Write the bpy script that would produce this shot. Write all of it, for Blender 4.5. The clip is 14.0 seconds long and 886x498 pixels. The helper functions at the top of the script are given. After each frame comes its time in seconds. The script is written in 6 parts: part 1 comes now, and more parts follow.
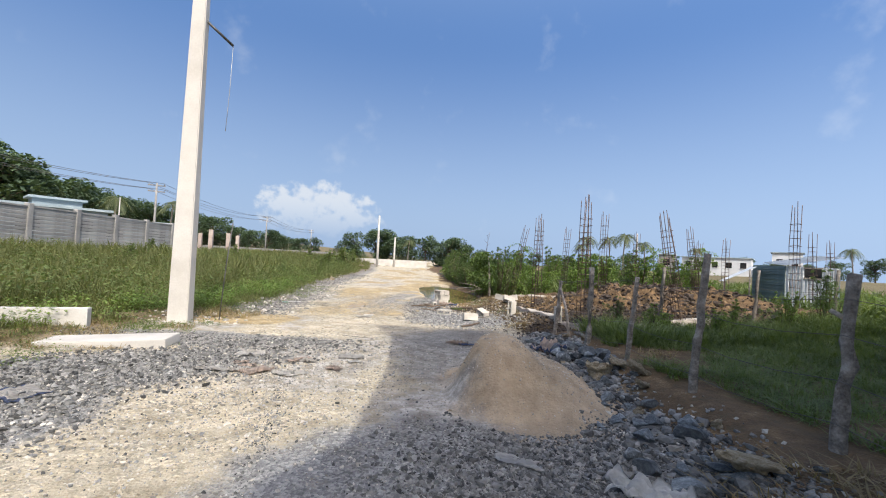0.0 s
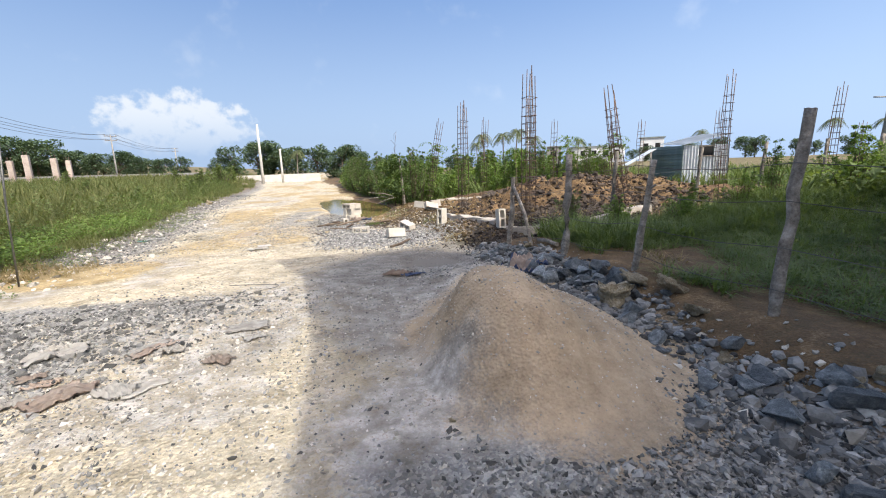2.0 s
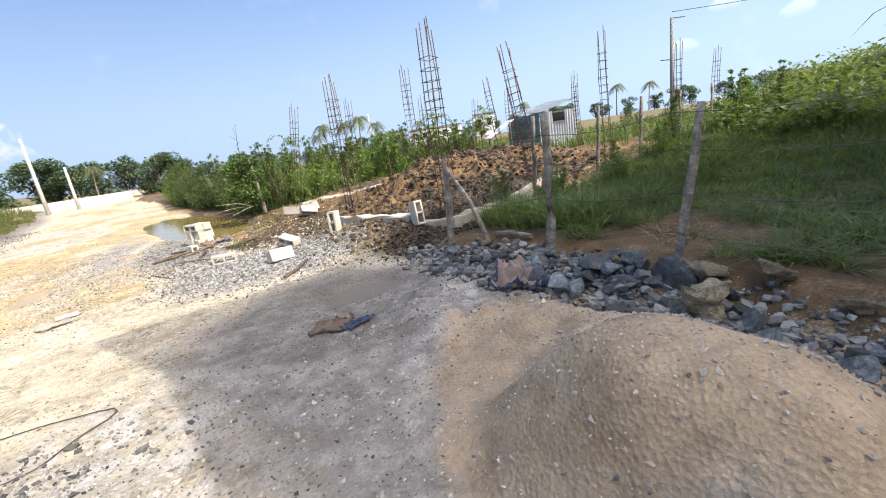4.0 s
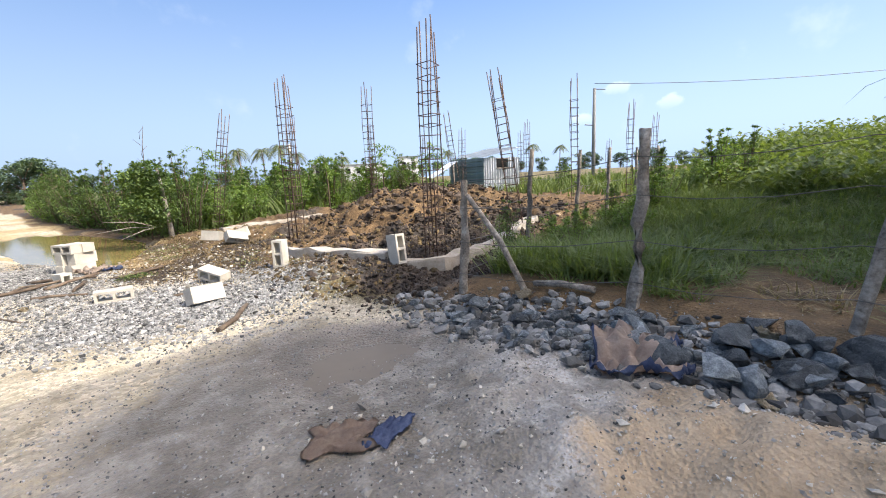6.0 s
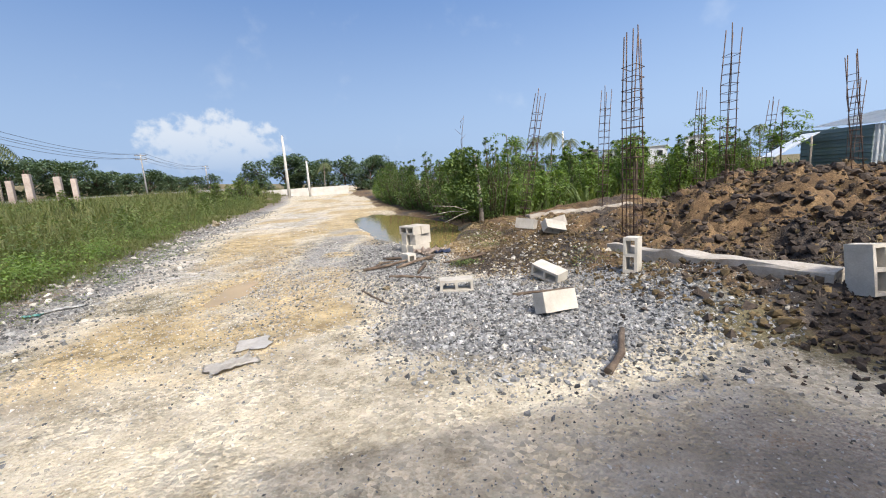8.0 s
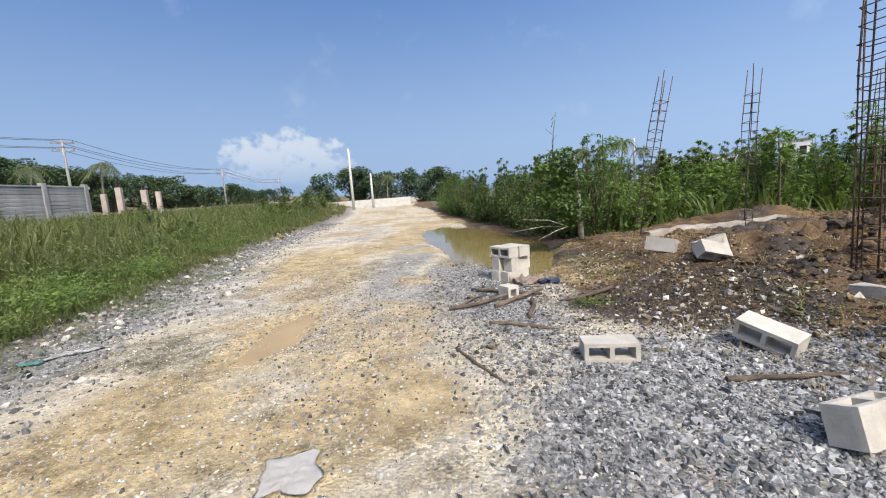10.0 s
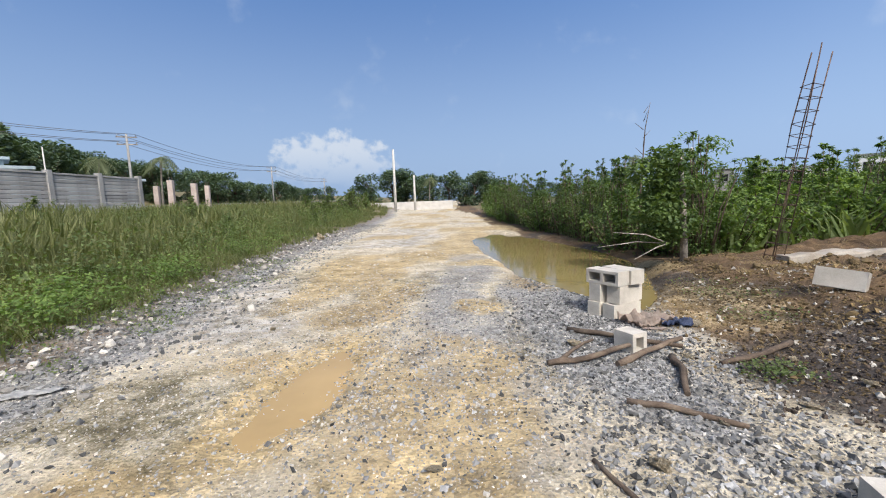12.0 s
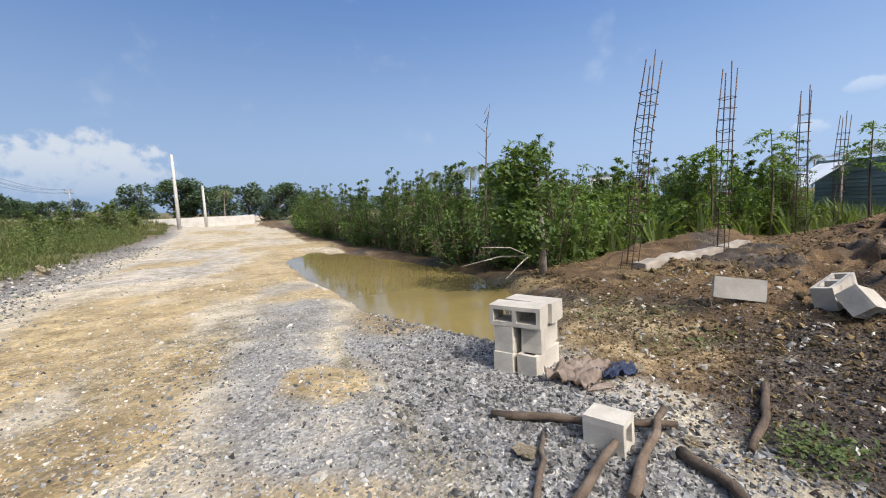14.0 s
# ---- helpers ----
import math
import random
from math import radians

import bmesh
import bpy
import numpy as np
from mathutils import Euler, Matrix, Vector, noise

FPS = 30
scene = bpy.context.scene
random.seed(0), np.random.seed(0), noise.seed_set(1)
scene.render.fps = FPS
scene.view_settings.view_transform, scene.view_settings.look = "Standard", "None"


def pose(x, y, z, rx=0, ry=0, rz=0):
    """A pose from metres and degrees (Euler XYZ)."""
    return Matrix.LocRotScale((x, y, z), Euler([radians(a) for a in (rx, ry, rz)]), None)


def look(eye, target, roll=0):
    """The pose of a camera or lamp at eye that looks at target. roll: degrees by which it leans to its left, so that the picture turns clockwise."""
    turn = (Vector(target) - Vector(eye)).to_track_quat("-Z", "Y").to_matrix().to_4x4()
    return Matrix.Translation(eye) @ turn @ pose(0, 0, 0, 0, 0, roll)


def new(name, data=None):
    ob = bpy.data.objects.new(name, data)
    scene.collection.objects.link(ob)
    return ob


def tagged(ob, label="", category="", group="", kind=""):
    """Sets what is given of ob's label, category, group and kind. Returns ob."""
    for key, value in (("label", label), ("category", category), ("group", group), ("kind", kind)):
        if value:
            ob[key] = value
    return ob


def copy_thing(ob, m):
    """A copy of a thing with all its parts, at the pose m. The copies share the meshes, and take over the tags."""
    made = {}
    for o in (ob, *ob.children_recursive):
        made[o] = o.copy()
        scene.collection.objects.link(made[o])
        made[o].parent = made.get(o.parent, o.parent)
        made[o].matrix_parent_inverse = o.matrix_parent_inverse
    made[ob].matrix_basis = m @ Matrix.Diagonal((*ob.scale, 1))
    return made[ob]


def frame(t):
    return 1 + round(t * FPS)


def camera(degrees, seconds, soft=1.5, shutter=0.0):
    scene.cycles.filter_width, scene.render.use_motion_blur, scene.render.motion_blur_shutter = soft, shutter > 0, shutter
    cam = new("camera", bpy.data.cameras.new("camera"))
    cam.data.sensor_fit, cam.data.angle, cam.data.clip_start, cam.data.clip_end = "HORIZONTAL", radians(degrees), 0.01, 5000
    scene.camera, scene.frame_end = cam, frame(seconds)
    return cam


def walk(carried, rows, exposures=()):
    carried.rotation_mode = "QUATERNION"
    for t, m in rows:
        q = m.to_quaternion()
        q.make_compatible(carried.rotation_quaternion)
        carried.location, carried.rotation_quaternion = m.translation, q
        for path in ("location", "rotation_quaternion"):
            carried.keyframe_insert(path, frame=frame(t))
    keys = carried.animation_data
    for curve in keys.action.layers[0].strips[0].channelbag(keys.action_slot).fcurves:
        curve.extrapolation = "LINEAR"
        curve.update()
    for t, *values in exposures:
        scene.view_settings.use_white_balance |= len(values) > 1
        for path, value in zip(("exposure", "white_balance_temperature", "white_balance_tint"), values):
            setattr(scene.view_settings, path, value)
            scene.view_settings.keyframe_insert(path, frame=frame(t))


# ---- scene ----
# ---- camera and walk ----
cam = camera(93.7, 14.0, soft=1.05)
METRES, EYE, TILT, LEAN, TURN = 13.0, 1.45, 1.6, 0.0, 0.0
ROWS = [
    (0.0, 0.0, 0.0, 0.0, -0.0, 0.0, -2.92),
    (0.5, -0.0007, 0.0403, -0.0049, -6.61, -0.19, -5.89),
    (1.0, -0.0149, 0.0847, -0.0096, -0.61, -6.66, -1.8),
    (1.5, -0.0144, 0.1214, -0.0147, -16.71, -15.64, -2.98),
    (2.0, -0.0277, 0.1619, -0.0119, -14.34, -12.63, 1.52),
    (2.5, -0.031, 0.1974, -0.0101, -31.39, -10.82, 4.45),
    (3.0, -0.038, 0.2363, -0.0136, -35.92, -14.1, 3.73),
    (3.2, -0.0463, 0.2522, -0.0139, -31.42, -15.7, 6.85),
    (5.3, -0.0451, 0.4066, -0.0254, -46.31, -14.79, 5.73),
    (5.5, -0.0455, 0.4152, -0.0281, -46.5, -13.91, 4.33),
    (6.0, -0.0451, 0.4469, -0.0314, -46.1, -11.01, 1.48),
    (6.5, -0.0456, 0.4868, -0.0289, -36.6, -10.37, 2.7),
    (7.0, -0.0568, 0.519, -0.0313, -28.49, -13.22, 2.08),
    (7.5, -0.0625, 0.5485, -0.0353, -18.6, -13.29, 2.61),
    (7.7, -0.0641, 0.5622, -0.0358, -13.19, -11.55, 3.18),
    (9.8, -0.0866, 0.7107, -0.043, -6.73, -10.43, 4.13),
    (10.0, -0.0904, 0.7225, -0.042, -3.09, -9.14, 4.11),
    (10.5, -0.102, 0.7566, -0.0433, 3.33, -6.13, 3.4),
    (11.0, -0.1101, 0.7823, -0.0434, 4.81, -5.31, 2.35),
    (11.5, -0.1173, 0.8065, -0.0442, 10.3, -5.74, 2.04),
    (12.0, -0.1215, 0.8342, -0.0469, 2.48, -8.24, 2.12),
    (12.5, -0.1234, 0.8663, -0.0494, -6.74, -7.22, 1.56),
    (13.0, -0.1252, 0.9058, -0.049, -14.74, -6.36, 2.99),
    (13.5, -0.129, 0.9388, -0.0527, -22.11, -7.31, 2.66),
    (14.0, -0.1327, 0.9782, -0.0543, -23.35, -7.35, 2.04),
]
walk(cam, [(t, pose(0, 0, EYE, TILT, LEAN, TURN) @ pose(METRES * x, METRES * y, METRES * z, 90 + pitch, roll, yaw)) for t, x, y, z, yaw, pitch, roll in ROWS],
     exposures=[(0.0, 0.98, 6300, 10), (1.0, 1.02, 6300, 10), (2.0, 1.22, 6400, 10), (2.5, 1.28, 6450, 10), (3.0, 1.44, 6600, 10), (6.0, 1.5, 6500, 10), (7.0, 1.26, 6350, 10), (7.7, 1.08, 6250, 10), (10.0, 0.88, 6050, 10), (12.0, 0.84, 6050, 10), (13.0, 0.86, 6100, 10), (14.0, 0.86, 6200, 10)])

# ---- sky and sun ----
SUN_FROM = Vector((0.35, -0.94, 1.0)).normalized()  # towards the sun, behind the walker
SUN_EL = math.asin(SUN_FROM.z)
sun = new("sun", bpy.data.lights.new("sun", "SUN"))
sun.data.energy, sun.data.angle, sun.data.color = 1.8, radians(0.4), (1.0, 0.955, 0.88)
sun.matrix_world = look((0, 0, 30), Vector((0, 0, 30)) - SUN_FROM)

world = bpy.data.worlds.new("sky")
scene.world = world
world.use_nodes = True
wn, wl = world.node_tree.nodes, world.node_tree.links
wn.clear()


def wmath(op, a, b=None, c=None):
    n = wn.new("ShaderNodeMath")
    n.operation = op
    for i, v in enumerate((a, b, c)):
        if v is None:
            continue
        if isinstance(v, (int, float)):
            n.inputs[i].default_value = v
        else:
            wl.new(v, n.inputs[i])
    return n.outputs[0]


sky = wn.new("ShaderNodeTexSky")
sky.sky_type, sky.sun_disc = "NISHITA", False
sky.sun_elevation, sky.sun_rotation = SUN_EL, math.atan2(SUN_FROM.x, SUN_FROM.y)
sky.air_density, sky.dust_density, sky.ozone_density = 1.0, 5.0, 0.7
coord = wn.new("ShaderNodeTexCoord")
split = wn.new("ShaderNodeSeparateXYZ")
wl.new(coord.outputs["Generated"], split.inputs[0])
az = wmath("ARCTAN2", split.outputs[0], split.outputs[1])
el = wmath("ARCSINE", split.outputs[2])
place = wn.new("ShaderNodeCombineXYZ")
wl.new(az, place.inputs[0])
wl.new(el, place.inputs[1])


def cloud_noise(scale, detail, seed):
    n = wn.new("ShaderNodeTexNoise")
    n.inputs["Scale"].default_value, n.inputs["Detail"].default_value, n.inputs["Roughness"].default_value = scale, detail, 0.55
    shift = wn.new("ShaderNodeVectorMath")
    shift.operation = "ADD"
    shift.inputs[1].default_value = (seed, seed * 1.7, seed * 0.3)
    wl.new(place.outputs[0], shift.inputs[0])
    wl.new(shift.outputs[0], n.inputs["Vector"])
    return n.outputs["Fac"]


def cumulus(a0, e0, wide, high, strength, seed):
    """A heaped cloud: a soft-based dome of noise round one direction."""
    da = wmath("DIVIDE", wmath("SUBTRACT", az, a0), wide)
    de = wmath("DIVIDE", wmath("SUBTRACT", el, e0), high)
    dome = wmath("SUBTRACT", 1.0, wmath("ADD", wmath("MULTIPLY", da, da), wmath("MULTIPLY", de, de)))
    puff = wmath("MULTIPLY", wmath("SUBTRACT", cloud_noise(34.0, 7.0, seed), 0.5), 2.6)
    body = wmath("ADD", dome, puff)
    soft = wn.new("ShaderNodeMapRange")
    soft.interpolation_type = "SMOOTHSTEP"
    wl.new(body, soft.inputs[0])
    soft.inputs[1].default_value, soft.inputs[2].default_value, soft.inputs[4].default_value = 0.12, 0.75, strength
    base = wn.new("ShaderNodeMapRange")
    base.interpolation_type = "SMOOTHSTEP"
    wl.new(de, base.inputs[0])
    base.inputs[1].default_value, base.inputs[2].default_value = -1.2, 0.55
    return wmath("MULTIPLY", soft.outputs[0], base.outputs[0])


heap = cumulus(-0.30, 0.10, 0.155, 0.072, 0.92, 3.0)
wisps = wn.new("ShaderNodeMapRange")
wisps.interpolation_type = "SMOOTHSTEP"
wl.new(cloud_noise(7.0, 5.0, 9.0), wisps.inputs[0])
wisps.inputs[1].default_value, wisps.inputs[2].default_value, wisps.inputs[4].default_value = 0.60, 0.78, 0.22
small = [cumulus(a, e, w, h, 0.4, s) for a, e, w, h, s in ((1.19, 0.165, 0.035, 0.016, 21.0), (1.29, 0.13, 0.028, 0.018, 33.0), (1.13, 0.11, 0.03, 0.016, 41.0))]
cover = wmath("MAXIMUM", heap, wisps.outputs[0])
for s in small:
    cover = wmath("MAXIMUM", cover, s)
# hazy blue of the lower sky, all round
low = wn.new("ShaderNodeMapRange")
low.interpolation_type = "SMOOTHSTEP"
wl.new(el, low.inputs[0])
low.inputs[1].default_value, low.inputs[2].default_value = 0.0, 0.55
tone = wn.new("ShaderNodeMixRGB")
wl.new(low.outputs[0], tone.inputs[0])
tone.inputs[1].default_value, tone.inputs[2].default_value = (1.46, 1.96, 2.75, 1), (0.40, 0.86, 1.92, 1)
haze = wn.new("ShaderNodeMapRange")
haze.interpolation_type = "SMOOTHSTEP"
wl.new(el, haze.inputs[0])
haze.inputs[1].default_value, haze.inputs[2].default_value, haze.inputs[3].default_value, haze.inputs[4].default_value = 0.45, 0.85, 0.92, 0.0
mixh = wn.new("ShaderNodeMixRGB")
wl.new(haze.outputs[0], mixh.inputs[0])
wl.new(sky.outputs[0], mixh.inputs[1])
wl.new(tone.outputs[0], mixh.inputs[2])
mixc = wn.new("ShaderNodeMixRGB")
wl.new(cover, mixc.inputs[0])
wl.new(mixh.outputs[0], mixc.inputs[1])
mixc.inputs[2].default_value = (2.75, 2.9, 3.1, 1)
# the haze is a little brighter towards the sun's side
side = wn.new("ShaderNodeMapRange")
side.interpolation_type = "SMOOTHSTEP"
wl.new(az, side.inputs[0])
side.inputs[1].default_value, side.inputs[2].default_value, side.inputs[3].default_value, side.inputs[4].default_value = -0.3, 1.4, 0.93, 1.13
glow_side = wn.new("ShaderNodeMixRGB")
glow_side.blend_type, glow_side.inputs[0].default_value = "MULTIPLY", 1.0
wl.new(mixc.outputs[0], glow_side.inputs[1])
wl.new(side.outputs[0], glow_side.inputs[2])
back = wn.new("ShaderNodeBackground")
back.inputs[1].default_value = 0.15
wl.new(glow_side.outputs[0], back.inputs[0])
wout = wn.new("ShaderNodeOutputWorld")
wl.new(back.outputs[0], wout.inputs[0])


# ---- materials ----
def nodes_of(name):
    m = bpy.data.materials.new(name)
    m.use_nodes = True
    t = m.node_tree
    return m, t.nodes, t.links, t.nodes["Principled BSDF"]


def noise_node(n, l, scale, detail=5.0, rough=0.6, vec=None):
    t = n.new("ShaderNodeTexNoise")
    t.inputs["Scale"].default_value, t.inputs["Detail"].default_value, t.inputs["Roughness"].default_value = scale, detail, rough
    if vec is None:
        c = n.new("ShaderNodeTexCoord")
        vec = c.outputs["Object"]
    l.new(vec, t.inputs["Vector"])
    return t.outputs["Fac"]


def ramp_node(n, l, fac, stops):
    r = n.new("ShaderNodeValToRGB")
    e = r.color_ramp.elements
    while len(e) < len(stops):
        e.new(0.5)
    for el_, (p, c) in zip(e, stops):
        el_.position, el_.color = p, (*c, 1)
    l.new(fac, r.inputs[0])
    return r.outputs[0]


def mix_node(n, l, fac, a, b, kind="MIX"):
    x = n.new("ShaderNodeMixRGB")
    x.blend_type = kind
    for sock, v in zip(x.inputs, (fac, a, b)):
        if isinstance(v, (int, float)):
            sock.default_value = v
        elif isinstance(v, tuple):
            sock.default_value = (*v, 1)
        else:
            l.new(v, sock)
    return x.outputs[0]


def bump_node(n, l, bsdf, height, strength, distance):
    b = n.new("ShaderNodeBump")
    b.inputs["Strength"].default_value, b.inputs["Distance"].default_value = strength, distance
    l.new(height, b.inputs["Height"])
    l.new(b.outputs[0], bsdf.inputs["Normal"])


def surface(name, dark, mid, light, scale, fine, rough=0.85, bump=0.4, dist=0.01, metal=0.0, vary=0.25, random_by="object"):
    """A weathered surface: stains at one scale, grain at another, each piece a little different."""
    m, n, l, b = nodes_of(name)
    big, small = noise_node(n, l, scale, 4), noise_node(n, l, fine, 6, 0.7)
    col = ramp_node(n, l, big, ((0.28, dark), (0.5, mid), (0.72, light)))
    col = mix_node(n, l, 0.35, col, ramp_node(n, l, small, ((0.3, dark), (0.7, light))))
    if random_by == "object":
        rnd = n.new("ShaderNodeObjectInfo").outputs["Random"]
    else:
        rnd = n.new("ShaderNodeNewGeometry").outputs["Random Per Island"]
    hsv = n.new("ShaderNodeHueSaturation")
    mp = n.new("ShaderNodeMapRange")
    l.new(rnd, mp.inputs[0])
    mp.inputs[3].default_value, mp.inputs[4].default_value = 1 - vary, 1 + vary
    l.new(mp.outputs[0], hsv.inputs["Value"])
    l.new(col, hsv.inputs["Color"])
    l.new(hsv.outputs[0], b.inputs["Base Color"])
    b.inputs["Roughness"].default_value, b.inputs["Metallic"].default_value = rough, metal
    b.inputs["Specular IOR Level"].default_value = 0.3
    bump_node(n, l, b, small, bump, dist)
    return m


def leaf_material(name, dark, light, glow=0.35, rough=0.55):
    """Leaves: each one its own green, some daylight passes through."""
    m, n, l, b = nodes_of(name)
    isl = n.new("ShaderNodeNewGeometry").outputs["Random Per Island"]
    patch = noise_node(n, l, 0.9, 3)
    col = mix_node(n, l, 0.55, ramp_node(n, l, isl, ((0.0, dark), (1.0, light))), ramp_node(n, l, patch, ((0.3, dark), (0.7, light))))
    l.new(col, b.inputs["Base Color"])
    b.inputs["Roughness"].default_value, b.inputs["Specular IOR Level"].default_value = rough, 0.25
    tr = n.new("ShaderNodeBsdfTranslucent")
    l.new(mix_node(n, l, 1.0, col, (1.3, 1.35, 0.5), "MULTIPLY"), tr.inputs[0])
    mx = n.new("ShaderNodeMixShader")
    mx.inputs[0].default_value = glow
    l.new(b.outputs[0], mx.inputs[1])
    l.new(tr.outputs[0], mx.inputs[2])
    l.new(mx.outputs[0], n["Material Output"].inputs[0])
    return m


def ground_material():
    """Earth whose kinds (sand, gravel, dirt, soil) are weighted by the attributes zone and zone2."""
    m, n, l, b = nodes_of("ground_earth")
    za, zb = n.new("ShaderNodeAttribute"), n.new("ShaderNodeAttribute")
    za.attribute_name, zb.attribute_name = "zone", "zone2"
    sa, sb = n.new("ShaderNodeSeparateColor"), n.new("ShaderNodeSeparateColor")
    l.new(za.outputs["Color"], sa.inputs[0])
    l.new(zb.outputs["Color"], sb.inputs[0])
    co = n.new("ShaderNodeTexCoord").outputs["Object"]
    big, mid, fine = noise_node(n, l, 0.8, 4, 0.6, co), noise_node(n, l, 5.0, 6, 0.65, co), noise_node(n, l, 55.0, 5, 0.7, co)
    peb = n.new("ShaderNodeTexVoronoi")
    peb.inputs["Scale"].default_value = 48.0
    l.new(co, peb.inputs["Vector"])
    pebc = n.new("ShaderNodeSeparateColor")
    l.new(peb.outputs["Color"], pebc.inputs[0])
    soil = ramp_node(n, l, mid, ((0.3, (0.10, 0.085, 0.045)), (0.7, (0.24, 0.20, 0.10))))
    pale = ramp_node(n, l, mid, ((0.22, (0.32, 0.26, 0.155)), (0.5, (0.54, 0.465, 0.325)), (0.75, (0.71, 0.65, 0.515))))
    pale = mix_node(n, l, 0.35, pale, ramp_node(n, l, fine, ((0.35, (0.31, 0.255, 0.17)), (0.65, (0.73, 0.67, 0.545)))))
    stone = ramp_node(n, l, pebc.outputs[0], ((0.0, (0.09, 0.092, 0.092)), (0.5, (0.255, 0.252, 0.24)), (0.9, (0.47, 0.46, 0.42))))
    stone = mix_node(n, l, 0.4, stone, ramp_node(n, l, fine, ((0.3, (0.13, 0.13, 0.13)), (0.7, (0.42, 0.41, 0.39)))))
    dirt = ramp_node(n, l, mid, ((0.28, (0.045, 0.03, 0.019)), (0.5, (0.115, 0.072, 0.038)), (0.75, (0.29, 0.185, 0.083))))
    dirt = mix_node(n, l, 0.35, dirt, ramp_node(n, l, fine, ((0.3, (0.045, 0.03, 0.018)), (0.7, (0.32, 0.215, 0.11)))))
    ochre = ramp_node(n, l, mid, ((0.3, (0.35, 0.25, 0.11)), (0.7, (0.53, 0.42, 0.24))))
    black = ramp_node(n, l, mid, ((0.3, (0.03, 0.026, 0.022)), (0.7, (0.10, 0.08, 0.065))))
    sand = ramp_node(n, l, mid, ((0.3, (0.40, 0.295, 0.185)), (0.7, (0.56, 0.44, 0.30))))
    sand = mix_node(n, l, 0.25, sand, ramp_node(n, l, fine, ((0.3, (0.24, 0.18, 0.11)), (0.7, (0.56, 0.47, 0.35)))))
    speck = n.new("ShaderNodeTexVoronoi")
    speck.inputs["Scale"].default_value = 34.0
    l.new(co, speck.inputs["Vector"])
    speckc = n.new("ShaderNodeSeparateColor")
    l.new(speck.outputs["Color"], speckc.inputs[0])
    tint = ramp_node(n, l, speckc.outputs[0], ((0.0, (0.50, 0.52, 0.55)), (0.3, (0.80, 0.80, 0.80)), (0.6, (1.0, 1.0, 1.0)), (0.95, (1.42, 1.42, 1.42))))
    patchy = ramp_node(n, l, noise_node(n, l, 1.7, 5, 0.65, co), ((0.38, (0.12, 0.12, 0.12)), (0.6, (0.85, 0.85, 0.85))))
    pale = mix_node(n, l, patchy, pale, mix_node(n, l, 1.0, pale, tint, "MULTIPLY"))
    ochre = mix_node(n, l, patchy, ochre, mix_node(n, l, 1.0, ochre, tint, "MULTIPLY"))
    mud = ramp_node(n, l, mid, ((0.36, (0.225, 0.208, 0.18)), (0.5, (0.40, 0.378, 0.342)), (0.6, (0.66, 0.645, 0.61))))
    mud = mix_node(n, l, 0.3, mud, ramp_node(n, l, fine, ((0.3, (0.18, 0.15, 0.11)), (0.7, (0.50, 0.46, 0.39)))))
    col = soil
    jitter = mix_node(n, l, 0.5, mid, fine)

    def edged(w):
        a = n.new("ShaderNodeMath")
        a.operation = "MULTIPLY_ADD"
        l.new(jitter, a.inputs[0])
        a.inputs[1].default_value, a.inputs[2].default_value = 2.6, -1.3
        s = n.new("ShaderNodeMath")
        l.new(w, s.inputs[0])
        l.new(a.outputs[0], s.inputs[1])
        r = n.new("ShaderNodeMapRange")
        r.interpolation_type = "SMOOTHSTEP"
        l.new(s.outputs[0], r.inputs[0])
        r.inputs[1].default_value, r.inputs[2].default_value = 0.15, 0.9
        return r.outputs[0]

    for w, c in ((sa.outputs[0], pale), (zb.outputs["Alpha"], mud), (sa.outputs[1], stone), (sa.outputs[2], dirt), (sb.outputs[2], black), (za.outputs["Alpha"], ochre), (sb.outputs[0], sand)):
        col = mix_node(n, l, edged(w), col, c)
    blot = noise_node(n, l, 2.3, 9, 0.72, co)
    col = mix_node(n, l, 1.0, col, ramp_node(n, l, blot, ((0.34, (0.66, 0.64, 0.60)), (0.52, (1.0, 1.0, 1.0)), (0.68, (1.22, 1.21, 1.18)))), "MULTIPLY")
    wet = edged(sb.outputs[1])
    col = mix_node(n, l, wet, col, mix_node(n, l, 1.0, col, (0.58, 0.55, 0.50), "MULTIPLY"))
    col = mix_node(n, l, 0.5, col, mix_node(n, l, 1.0, col, ramp_node(n, l, big, ((0.3, (0.72, 0.72, 0.72)), (0.7, (1.15, 1.13, 1.1)))), "MULTIPLY"))
    l.new(col, b.inputs["Base Color"])
    rr = n.new("ShaderNodeMapRange")
    l.new(wet, rr.inputs[0])
    rr.inputs[3].default_value, rr.inputs[4].default_value = 0.95, 0.38
    l.new(rr.outputs[0], b.inputs["Roughness"])
    b.inputs["Specular IOR Level"].default_value = 0.3
    h = mix_node(n, l, 0.5, fine, peb.outputs["Distance"])
    bump_node(n, l, b, h, 0.8, 0.03)
    return m


def water_material(name, murk, rough=0.04):
    m, n, l, b = nodes_of(name)
    co = n.new("ShaderNodeTexCoord").outputs["Object"]
    l.new(ramp_node(n, l, noise_node(n, l, 1.2, 4, 0.6, co), ((0.3, tuple(c * 0.75 for c in murk)), (0.7, murk))), b.inputs["Base Color"])
    b.inputs["Roughness"].default_value, b.inputs["Specular IOR Level"].default_value = rough, 0.4
    bump_node(n, l, b, noise_node(n, l, 7.0, 3, 0.5, co), 0.09, 0.012)
    return m


